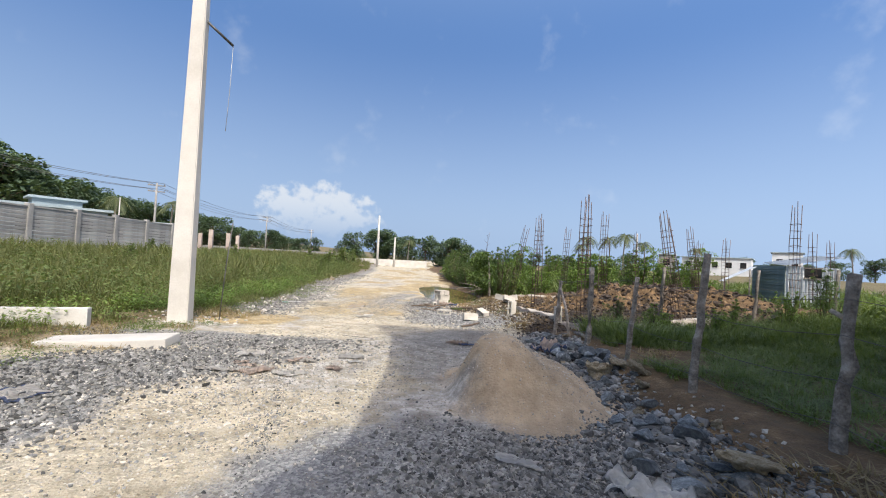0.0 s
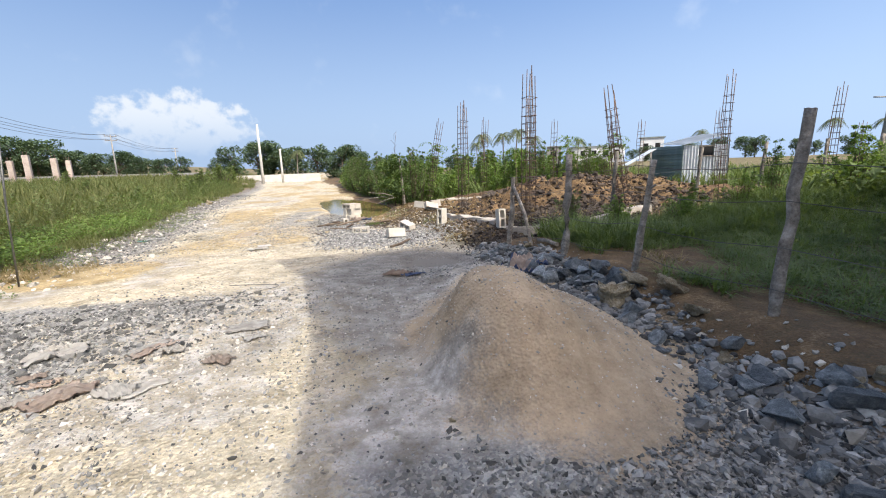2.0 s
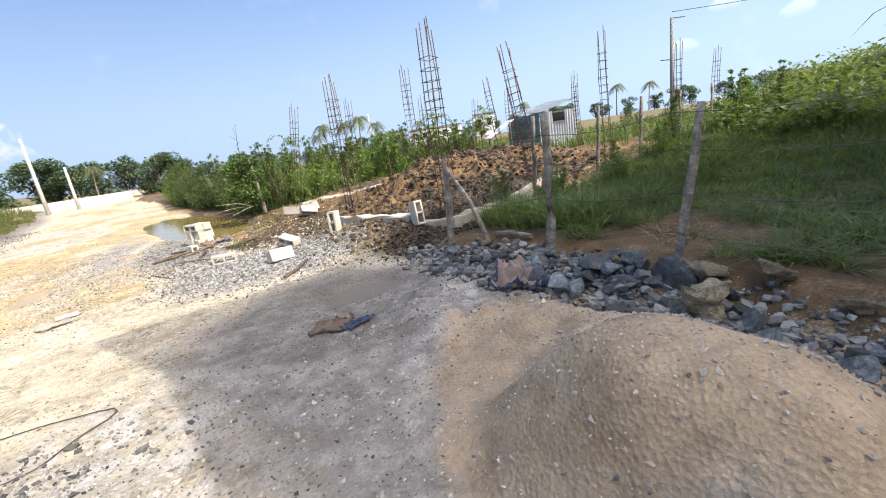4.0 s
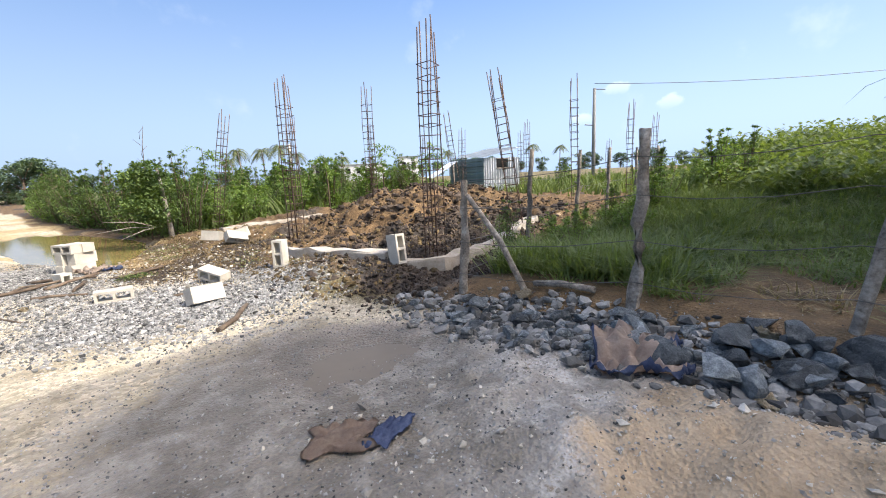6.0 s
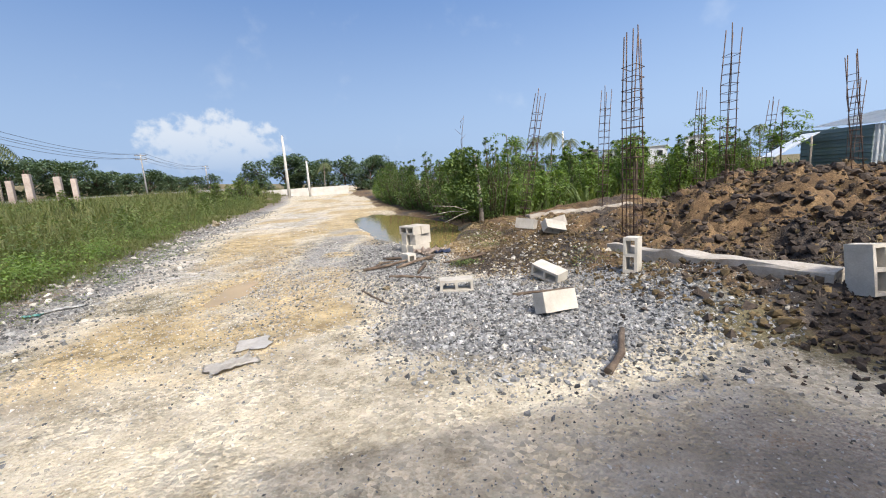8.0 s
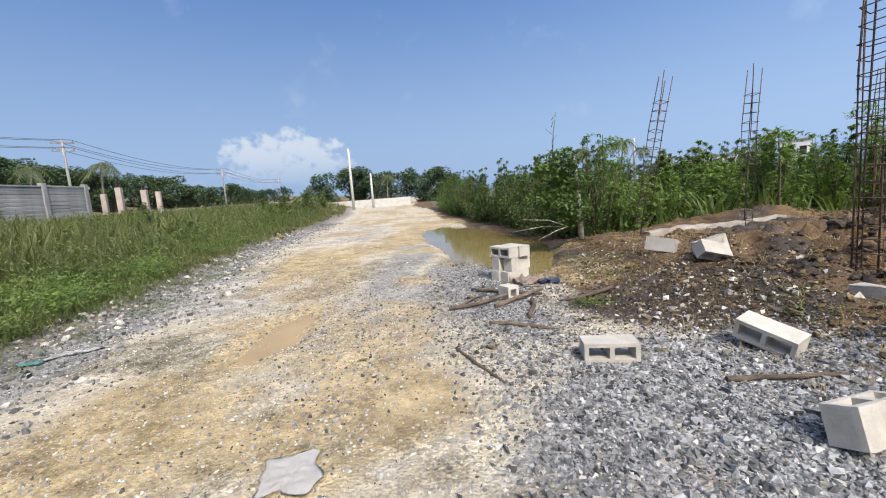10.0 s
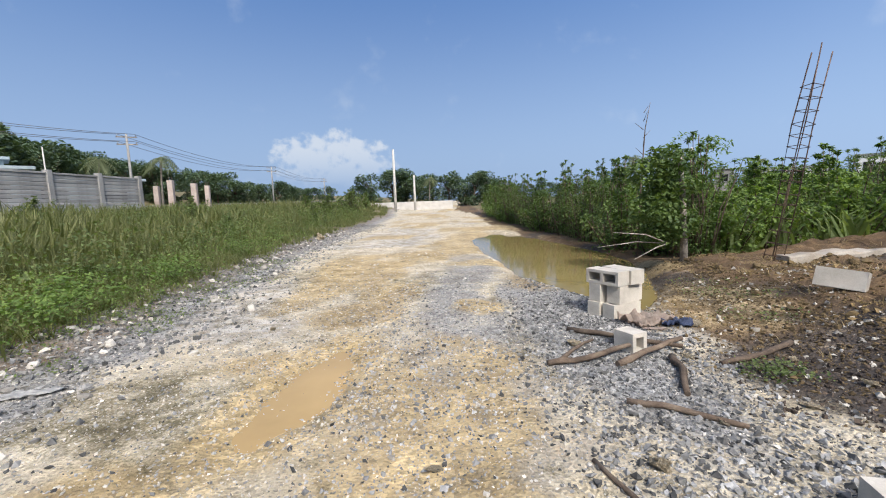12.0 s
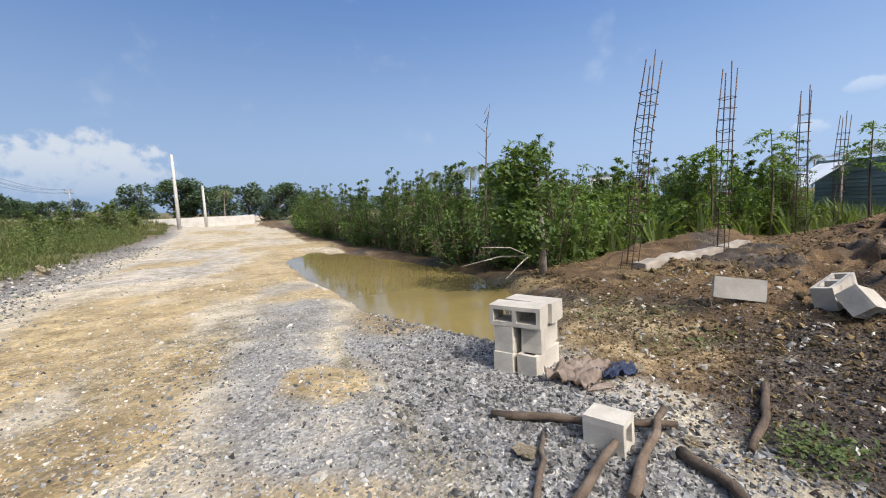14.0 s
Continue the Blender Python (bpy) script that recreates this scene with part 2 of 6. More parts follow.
M_GROUND = ground_material()
M_PALE = surface("pale_limestone", (0.26, 0.18, 0.08), (0.52, 0.42, 0.26), (0.72, 0.65, 0.50), 9, 24, 0.92, 1.0, 0.06)
M_ROCK = surface("blue_grey_rock", (0.03, 0.037, 0.041), (0.125, 0.142, 0.148), (0.36, 0.38, 0.375), 6, 28, 0.42, 0.9, 0.02, 0, 0.65)
M_GRAVEL = surface("grey_gravel", (0.075, 0.076, 0.076), (0.20, 0.198, 0.19), (0.40, 0.39, 0.365), 9, 60, 0.8, 0.4, 0.005, 0, 0.8, "island")
M_CHIP = surface("pale_chippings", (0.24, 0.215, 0.17), (0.41, 0.375, 0.31), (0.60, 0.57, 0.51), 9, 60, 0.9, 0.4, 0.005, 0, 0.5, "island")
M_DGRAV = surface("dark_gravel", (0.07, 0.068, 0.063), (0.15, 0.148, 0.138), (0.30, 0.29, 0.265), 9, 60, 0.75, 0.4, 0.005, 0, 0.75, "island")
M_BCLOD = surface("black_earth_clods", (0.02, 0.016, 0.013), (0.05, 0.038, 0.03), (0.12, 0.09, 0.065), 1.5, 30, 0.95, 0.8, 0.01, 0, 0.4, "island")
M_CLOD = surface("earth_clods", (0.033, 0.025, 0.015), (0.105, 0.074, 0.038), (0.29, 0.205, 0.09), 0.9, 30, 0.95, 0.8, 0.01, 0, 0.45, "island")
M_BLOCK = surface("concrete_block_grey", (0.37, 0.33, 0.265), (0.53, 0.485, 0.405), (0.65, 0.605, 0.52), 5, 90, 0.9, 0.5, 0.004, 0, 0.12)
M_CONC = surface("cast_concrete", (0.40, 0.37, 0.32), (0.52, 0.49, 0.44), (0.60, 0.58, 0.53), 1.3, 40, 0.88, 0.3, 0.004, 0, 0.06)
M_WALL = surface("weathered_block_wall", (0.17, 0.16, 0.15), (0.28, 0.27, 0.25), (0.38, 0.37, 0.34), 0.9, 25, 0.92, 0.4, 0.006, 0, 0.15)
M_RUST = surface("rusty_rebar", (0.05, 0.035, 0.03), (0.11, 0.075, 0.06), (0.20, 0.13, 0.09), 12, 80, 0.75, 0.4, 0.002, 0.4, 0.15)
M_POST = surface("weathered_post_wood", (0.03, 0.024, 0.02), (0.19, 0.16, 0.125), (0.50, 0.455, 0.39), 11, 50, 0.92, 0.8, 0.01, 0, 0.25)
M_BARK = surface("brown_bark", (0.05, 0.035, 0.025), (0.12, 0.085, 0.06), (0.22, 0.17, 0.12), 6, 40, 0.92, 0.8, 0.01, 0, 0.2)
M_FOOT = surface("rough_tan_concrete", (0.24, 0.20, 0.15), (0.42, 0.37, 0.30), (0.56, 0.51, 0.44), 4, 40, 0.92, 0.8, 0.01)
M_WIRE = surface("dull_wire", (0.06, 0.06, 0.055), (0.14, 0.135, 0.125), (0.24, 0.23, 0.21), 8, 30, 0.55, 0.1, 0.001, 0.7)
M_SHEET = surface("galvanised_sheet", (0.50, 0.54, 0.56), (0.70, 0.73, 0.74), (0.80, 0.82, 0.83), 1.5, 30, 0.5, 0.1, 0.004, 0.05, 0.08)
M_SHEETD = surface("dull_green_sheet", (0.10, 0.14, 0.13), (0.17, 0.22, 0.20), (0.26, 0.31, 0.29), 1.5, 30, 0.6, 0.1, 0.003, 0.2)
# near-black colour that stands in for the unlit space behind windows
M_DARK = surface("unlit_inside_dark", (0.012, 0.012, 0.012), (0.02, 0.02, 0.02), (0.03, 0.03, 0.03), 3, 20, 0.9)
M_SACK = surface("dirty_white_plastic", (0.36, 0.35, 0.32), (0.52, 0.51, 0.48), (0.70, 0.69, 0.66), 5, 30, 0.5, 0.5, 0.01)
M_CLOTH = surface("faded_tan_cloth", (0.22, 0.155, 0.115), (0.34, 0.25, 0.19), (0.46, 0.37, 0.29), 7, 60, 0.95, 0.6, 0.006)
M_BLUE = surface("faded_blue_cloth", (0.05, 0.07, 0.14), (0.09, 0.12, 0.22), (0.18, 0.21, 0.30), 7, 60, 0.95, 0.6, 0.006)
M_CARD = surface("wet_cardboard", (0.30, 0.23, 0.18), (0.44, 0.35, 0.28), (0.58, 0.50, 0.43), 4, 40, 0.95, 0.4, 0.004)
M_PAPER = surface("cement_bag_paper", (0.42, 0.38, 0.32), (0.56, 0.53, 0.48), (0.68, 0.66, 0.62), 4, 40, 0.9, 0.4, 0.004)
M_HOUSE = surface("painted_house_wall", (0.24, 0.30, 0.32), (0.32, 0.38, 0.40), (0.42, 0.48, 0.50), 0.6, 12, 0.85, 0.2, 0.004)
M_WHITE = surface("white_render", (0.58, 0.58, 0.57), (0.70, 0.70, 0.69), (0.80, 0.80, 0.79), 0.4, 12, 0.85, 0.2, 0.004)
M_STUB = surface("stained_concrete_stub", (0.26, 0.19, 0.15), (0.40, 0.32, 0.27), (0.52, 0.46, 0.40), 1.5, 20, 0.9, 0.3, 0.004)
M_GRASS = leaf_material("meadow_grass_green", (0.075, 0.088, 0.03), (0.23, 0.235, 0.095), 0.35)
M_WEED = leaf_material("weed_green", (0.07, 0.10, 0.035), (0.21, 0.26, 0.095), 0.4)
M_BUSH = leaf_material("bush_green", (0.045, 0.085, 0.028), (0.18, 0.245, 0.075), 0.33)
M_VINE = leaf_material("vine_green", (0.082, 0.138, 0.036), (0.235, 0.32, 0.085), 0.4)
M_TREE = leaf_material("tree_green", (0.052, 0.088, 0.055), (0.13, 0.175, 0.095), 0.25)
M_PALM = leaf_material("palm_green", (0.07, 0.09, 0.045), (0.17, 0.19, 0.09), 0.3)
M_DRY = leaf_material("dry_grass_straw", (0.16, 0.12, 0.06), (0.36, 0.28, 0.15), 0.25)
M_WATERG = water_material("olive_puddle_water", (0.27, 0.205, 0.075), 0.05)
M_WATERO = water_material("ochre_puddle_water", (0.44, 0.30, 0.12), 0.22)
M_WATERY = water_material("grey_puddle_water", (0.19, 0.155, 0.11), 0.4)
M_WATERY.node_tree.nodes["Principled BSDF"].inputs["Specular IOR Level"].default_value = 0.25


# ---- tools for meshes ----
RNG = np.random.default_rng(7)


def lattice_noise(x, y, seed=0):
    """Smooth value noise in 0..1 on arrays."""
    x, y = np.asarray(x, float), np.asarray(y, float)
    xi, yi = np.floor(x).astype(np.int64), np.floor(y).astype(np.int64)
    fx, fy = x - xi, y - yi
    fx, fy = fx * fx * (3 - 2 * fx), fy * fy * (3 - 2 * fy)

    def h(a, b):
        v = np.sin(a * 127.1 + b * 311.7 + seed * 74.7) * 43758.5453
        return v - np.floor(v)

    return (h(xi, yi) * (1 - fx) + h(xi + 1, yi) * fx) * (1 - fy) + (h(xi, yi + 1) * (1 - fx) + h(xi + 1, yi + 1) * fx) * fy


def fbm(x, y, octaves=4, seed=0):
    s, a, tot = 0.0, 1.0, 0.0
    for k in range(octaves):
        s = s + a * lattice_noise(x * 2**k + k * 17.3, y * 2**k - k * 9.1, seed + k)
        tot, a = tot + a, a * 0.5
    return s / tot


def smooth(v):
    v = np.clip(v, 0, 1)
    return v * v * (3 - 2 * v)


def hump(x, y, cx, cy, rx, ry, turn=0.0):
    c, s = math.cos(turn), math.sin(turn)
    u, v = ((x - cx) * c + (y - cy) * s) / rx, (-(x - cx) * s + (y - cy) * c) / ry
    return np.clip(1 - np.sqrt(u * u + v * v), 0, 1)


def hedge_line(y):
    """x of the hedge's road side at a distance y."""
    return np.interp(y, [15, 17.6, 20, 32, 50, 70], [2.3, 2.0, 1.75, 0.5, 0.3, -2.0])


def meadow_line(y):
    """x of the meadow's road side."""
    return np.interp(y, [-5, 6, 9, 13, 16, 21, 30, 50, 75], [-6.4, -6.3, -5.6, -5.6, -5.9, -6.7, -7.4, -9.0, -13.0])


def olive_pool(x, y):
    mid = np.interp(y, [15, 16.5, 20, 24, 27], [0.45, 0.52, 0.5, -0.1, -0.4])
    half = np.interp(y, [15.2, 16.2, 18, 21, 25, 27.5], [0.0, 0.68, 1.45, 1.65, 1.35, 0.0])
    return smooth((half - np.abs(x - mid)) / 0.5 + 0.35 * (fbm(x * 1.6, y * 1.6, 3, 5) - 0.5))


def height(x, y):
    x, y = np.asarray(x, float), np.asarray(y, float)
    z = -0.14 * smooth((y - 6) / 6.0) + 0.0 * x
    z = z + 0.10 * smooth((meadow_line(y) + 0.8 - x) / 1.2) + 0.75 * smooth((-x - 8) / 14)
    front = smooth((10.0 - y) / 2.0)
    z = z + front * (0.24 * smooth((x - 1.7) / 1.0) + 1.08 * smooth((x - 3.6) / 10.0) + 0.35 * smooth((x - 9) / 8))
    plot = smooth((y - 9.2) / 1.2) * smooth((19.5 - y) / 2.0) * smooth((x - 0.9) / 1.8)
    z = z + plot * (0.26 + 0.06 * smooth((x - 3) / 3))
    z = z + plot * (0.55 * smooth(hump(x, y, 6.2, 13.7, 2.9, 2.3, 0.5) * 1.4) + 0.55 * smooth(hump(x, y, 9.5, 15.2, 3.4, 2.4, -0.2) * 1.4) + 0.28 * smooth(hump(x, y, 5.8, 18.4, 2.6, 1.0) * 1.5))
    z = z + 0.3 * smooth((y - 18.5) / 2) * smooth((x - 2.2) / 2)
    # clods on the dug plot
    lump = (0.5 + 0.9 * smooth((x - 2.4) / 1.5)) * (1 - 0.6 * smooth((y - 15.6) / 0.9))
    z = z + plot * lump * (0.36 * (fbm(x * 1.9, y * 1.9, 4, 3) - 0.45) + 0.30 * (fbm(x * 5.5, y * 5.5, 3, 8) - 0.5))
    # sand heap
    rough = fbm(x * 3, y * 3, 5, 12) - 0.5
    steep = np.where(x < 0.64, 0.64 + (x - 0.64) * 1.6, x)
    top = 0.60 * smooth(hump(steep, y, 0.64, 4.74, 0.9, 1.1, 0.2) * 1.22 + 0.2 * rough)
    skirt = 0.26 * smooth(hump(x, y, 1.12, 4.95, 0.88, 1.5, -0.2) * 1.5 + 0.16 * rough)
    z = z + np.maximum(top, skirt) + 0.12 * np.minimum(top, skirt)
    z = z + 0.10 * smooth(hump(x, y, 1.35, 6.7, 0.9, 1.3) * 1.4) * (1 + 1.6 * (fbm(x * 7, y * 7, 3, 13) - 0.5))
    for px, py, pr, deep in ((1.25, 6.06, 0.13, 0.07), (1.0, 5.75, 0.3, 0.05), (0.86, 6.2, 0.2, 0.03), (1.5, 5.75, 0.2, 0.04)):
        z = z - deep * smooth(hump(x, y, px, py, pr, pr * 0.8) * 2.0)
    # road: ruts, hollows, small relief
    road = smooth((x - meadow_line(y)) / 0.8) * smooth((hedge_line(y) + 0.3 - x) / 0.8)
    z = z + 0.05 * (fbm(x * 0.9, y * 0.45, 3, 21) - 0.5) + 0.018 * (fbm(x * 6, y * 6, 3, 22) - 0.5)
    z = z - 0.14 * olive_pool(x, y)
    z = z - 0.05 * smooth(hump(x, y, -2.72, 13.65, 0.46, 1.25, -0.05) * 1.3 + 0.55 * (fbm(x * 5, y * 5, 3, 31) - 0.5))
    z = z - 0.05 * smooth(hump(x, y, 0.95, 7.95, 0.7, 0.85, 0.2) * 2.0 + 0.5 * (fbm(x * 5, y * 5, 3, 32) - 0.5))
    # slow rise of the far land, hill of the woods
    z = z + 9.0 * smooth((-x - 60) / 70.0) * smooth((y - 15) / 60.0) + 1.2 * smooth((x - 30) / 60)
    far = smooth((y - 30) / 30.0)
    return z - 0.1 * far * road


def gz(x, y):
    return float(height(np.array([x]), np.array([y]))[0])


def mesh_np(name, co, faces):
    """A mesh from arrays of corners and of equal-sided faces."""
    me = bpy.data.meshes.new(name)
    k = faces.shape[1]
    me.vertices.add(len(co))
    me.vertices.foreach_set("co", np.ascontiguousarray(co, dtype=np.float32).ravel())
    me.loops.add(faces.size)
    me.loops.foreach_set("vertex_index", np.ascontiguousarray(faces, dtype=np.int32).ravel())
    me.polygons.add(len(faces))
    me.polygons.foreach_set("loop_start", np.arange(0, faces.size, k, dtype=np.int32))
    me.update(calc_edges=True)
    return me


def shade(me, flat=False):
    me.polygons.foreach_set("use_smooth", [not flat] * len(me.polygons))
    return me


def part(name, bm, material, parent=None, label=""):
    """Links a bmesh as one object, under a thing or a part where one is given."""
    me = bpy.data.meshes.new(name)
    bm.to_mesh(me)
    bm.free()
    return part_of(name, me, material, parent, label)


def part_of(name, me, material, parent=None, label=""):
    if not me.materials:
        me.materials.append(material)
    ob = new(name, me)
    if parent is not None:
        ob.parent = parent
    if label:
        tagged(ob, label)
    return ob


def stand(name, at, label, category, group="", turn=0.0, kind=""):
    """An Empty at a thing's base, which carries its parts."""
    ob = new(name)
    ob.empty_display_size = 0.1
    ob.matrix_world = pose(*at, 0, 0, turn)
    return tagged(ob, label, category, group, kind)


def box(bm, size, m=None, bevel=0.0):
    made = bmesh.ops.create_cube(bm, size=1.0, matrix=(m or Matrix()) @ Matrix.Diagonal((*size, 1)))
    if bevel:
        edges = {e for v in made["verts"] for e in v.link_edges}
        bmesh.ops.bevel(bm, geom=list(edges), offset=bevel, segments=2, affect="EDGES", profile=0.6)
    return made["verts"]


def tube(bm, points, radii, sides=7):
    """A tapered, bent rod through points, closed at both ends."""
    rings = []
    pts = [Vector(p) for p in points]
    for i, p in enumerate(pts):
        ahead = (pts[min(i + 1, len(pts) - 1)] - pts[max(i - 1, 0)]).normalized()
        q = ahead.to_track_quat("Z", "Y")
        r = radii[i] if isinstance(radii, (list, tuple)) else radii
        rings.append([bm.verts.new(p + q @ Vector((r * math.cos(a), r * math.sin(a), 0))) for a in (2 * math.pi * k / sides for k in range(sides))])
    for a, b in zip(rings, rings[1:]):
        for k in range(sides):
            f = bm.faces.new((a[k], a[(k + 1) % sides], b[(k + 1) % sides], b[k]))
            f.smooth = True
    bm.faces.new(rings[0][::-1])
    bm.faces.new(rings[-1])


def scatter(co, faces, at, turn, size, lean=None):
    """Many copies of one small shape, joined: turned about z, sized, set at places."""
    n, k = len(at), len(co)
    c, s = np.cos(turn)[:, None], np.sin(turn)[:, None]
    size = np.broadcast_to(np.asarray(size, float).reshape(n, -1), (n, 3)) if np.ndim(size) else np.full((n, 3), size)
    p = co[None] * size[:, None, :]
    if lean is not None:
        p = p + np.concatenate([p[:, :, 2:3] * lean[:, None, :], np.zeros((n, k, 1))], 2)
    out = np.empty((n, k, 3))
    out[:, :, 0] = p[:, :, 0] * c - p[:, :, 1] * s
    out[:, :, 1] = p[:, :, 0] * s + p[:, :, 1] * c
    out[:, :, 2] = p[:, :, 2]
    out += at[:, None, :]
    return out.reshape(-1, 3), (faces[None] + (np.arange(n) * k)[:, None, None]).reshape(-1, faces.shape[1])


def stuff(name, pieces, material, label, category, flat=True):
    co = np.concatenate([p[0] for p in pieces])
    base, out = 0, []
    for p in pieces:
        out.append(p[1] + base)
        base += len(p[0])
    me = shade(mesh_np(name, co, np.concatenate(out)), flat)
    return tagged(part_of(name, me, material), label, category, kind="stuff")


def pebble(seed, rough=0.42):
    """A small broken stone of 20 faces, about 1 across."""
    bm = bmesh.new()
    bmesh.ops.create_icosphere(bm, subdivisions=1, radius=0.5)
    rnd = random.Random(seed)
    co = np.array([[c * (1 + rnd.uniform(-rough, rough)) for c in v.co] for v in bm.verts]) * (1.0, 0.8, 0.6)
    fa = np.array([[v.index for v in f.verts] for f in bm.faces])
    bm.free()
    tip = np.array(Euler((rnd.uniform(-0.6, 0.6), rnd.uniform(-0.6, 0.6), rnd.uniform(0, 6))).to_matrix())
    return co @ tip.T, fa


PEBBLES = [pebble(s) for s in range(8)]


def splinter(seed):
    """A sharp crushed stone of eight faces, for the small gravel."""
    r = np.random.default_rng(seed)
    co = np.array([[1, 0, 0], [-1, 0, 0], [0, 1, 0], [0, -1, 0], [0, 0, 1], [0, 0, -1]], float) * 0.5
    co = co * r.uniform(0.75, 1.3, (6, 1)) * (1, 0.85, 0.65) + r.normal(0, 0.1, (6, 3))
    fa = np.array([[0, 2, 4], [2, 1, 4], [1, 3, 4], [3, 0, 4], [2, 0, 5], [1, 2, 5], [3, 1, 5], [0, 3, 5]])
    tip = np.array(Euler(tuple(r.uniform(-0.9, 0.9, 3))).to_matrix())
    return co @ tip.T, fa


SPLINTERS = [splinter(s) for s in range(12)]


# ---- ground: one sheet to the horizon ----
def steps(lo, hi, fine, far_lo, far_hi, grow=1.13):
    mid = list(np.arange(lo, hi + fine / 2, fine))
    left, right, d = [], [], fine
    a, b = lo, mid[-1]
    while a > far_lo:
        d *= grow
        a -= d
        left.append(a)
    d = fine
    while b < far_hi:
        d *= grow
        b += d
        right.append(b)
    return np.array(left[::-1] + mid + right)


gx, gy = steps(-7.0, 9.0, 0.06, -900, 900), steps(1.8, 19.0, 0.055, -300, 1500)
GX, GY = np.meshgrid(gx, gy)
GZ = height(GX, GY)
co = np.stack([GX, GY, GZ], -1).reshape(-1, 3)
nx, ny = len(gx), len(gy)
ii = (np.arange(ny - 1)[:, None] * nx + np.arange(nx - 1)[None]).ravel()
ground_me = shade(mesh_np("ground", co, np.stack([ii, ii + 1, ii + nx + 1, ii + nx], 1)))
X, Y = co[:, 0], co[:, 1]
wob = lambda s, k: fbm(X * s, Y * s, 4, k) - 0.5  # noqa: E731
Xw, Yw = X + 0.7 * wob(0.9, 41), Y + 0.9 * wob(0.8, 42)
road = smooth((Xw - meadow_line(Y)) / 0.5) * smooth((hedge_line(Y) + 0.2 - Xw) / 0.4) * np.where(Y < 17, smooth((np.interp(Y, [-5, 9, 12, 15, 17], [2.6, 2.2, 1.4, 1.2, 1.7]) - Xw) / 0.5), 1)
pale = road * (1 - 0.55 * smooth(hump(Xw, Yw, -3.5, 15.0, 4.5, 8.0) * 1.6) * smooth((wob(1.2, 43) + 0.12) * 5))
# grey gravel: by the walker's right, before the blocks, and along the verges
grav = np.maximum.reduce([
    smooth(hump(Xw, Yw, 0.6, 2.6, 2.4, 1.7) * 3.0),
    smooth(hump(Xw, Yw, 0.75, 11.2, 1.75, 1.75) * 2.4),
    smooth(hump(Xw, Yw, -0.4, 15.2, 0.8, 3.2) * 2.2),
    smooth(hump(Xw, Yw, -4.3, 4.5, 3.0, 1.25, 0.7) * 2.6),
    smooth(hump(Xw, Yw, -3.9, 3.2, 1.3, 1.3) * 2.6),
    smooth(hump(Xw, Yw, -3.6, 6.9, 2.8, 0.75, -0.1) * 2.0) * 0.75,
    0.8 * smooth((1.05 - np.abs(Xw - meadow_line(Y) - 0.5)) * 1.4) * smooth((Y - 8.0) / 2.0),
    0.75 * smooth((1.0 - np.abs(Xw + 1.9 - 0.02 * Y)) * 1.2) * smooth((Y - 10) / 3) * smooth((24 - Y) / 6),
])
grav = np.clip(grav + 0.5 * wob(2.5, 44) * (grav > 0.05), 0, 1)
dirt = np.maximum.reduce([
    smooth((Y - 9.0 + 0.8 * wob(0.9, 45)) / 0.8) * smooth((18.8 - Yw) / 0.8) * smooth((Xw - np.interp(Y, [9, 11, 13, 15, 17], [1.7, 1.9, 1.25, 0.3, 0.9])) / 0.4),
    smooth((Xw - 1.75) / 0.5) * smooth((9.6 - Y) / 0.8) * smooth((5.2 - Xw) / 1.6) * 0.85,
    smooth(hump(Xw, Yw, 1.0, 8.5, 1.4, 0.9) * 1.5) * 0.4,
    0.5 * smooth((0.9 - np.abs(Xw - meadow_line(Y) - 0.1)) * 1.6),
    0.95 * smooth((Xw - hedge_line(Y) + 0.8) / 0.3) * smooth((Y - 16.4) / 0.8) * smooth((hedge_line(Y) + 3.0 - X) / 1.0),
])
dirt = dirt * smooth((26 - X) / 6)
black = np.maximum(smooth(hump(Xw, Yw, 4.6, 10.6, 2.9, 1.5, 0.15) * 2.2), dirt * smooth((wob(0.7, 46) - 0.02) * 6) * smooth((Y - 9) / 1))
black = np.maximum.reduce([black, smooth(hump(Xw, Yw, 1.45, 13.5, 1.55, 1.35) * 2.4), smooth(hump(Xw, Yw, 3.5, 9.3, 1.7, 0.9) * 2.4)])
ochre = np.maximum.reduce([
    smooth(hump(Xw, Yw, -2.75, 13.6, 0.62, 1.5, -0.05) * 1.6),
    smooth(hump(Xw, Yw, -2.6, 16.6, 0.6, 1.6, -0.05) * 1.6) * 0.8,
    smooth(hump(Xw, Yw, -4.6, 9.5, 1.5, 1.2, 0.2) * 3.0),
    0.5 * smooth(hump(Xw, Yw, 1.2, 15.7, 1.0, 1.6) * 1.8),
    smooth(hump(Xw, Yw, -2.85, 15.4, 0.7, 0.8) * 1.8),
    smooth(hump(Xw, Yw, -1.42, 15.65, 0.4, 0.5) * 2.0),
    smooth(hump(Xw, Yw, -0.1, 17.2, 1.0, 1.3) * 1.8) * 0.9,
    smooth(hump(Xw, Yw, -1.2, 24.5, 1.2, 5.0) * 1.8) * 0.7,
    road * smooth((wob(0.5, 47) + 0.03) * 6) * smooth((Y - 9.0) / 3) * 0.78 * smooth((Xw - meadow_line(Y) - 1.5) / 0.7),
])
sand = smooth(hump(X, Y, 1.12, 5.05, 1.25, 1.8, -0.1) * 2.6 + 1.2 * wob(2.0, 48))
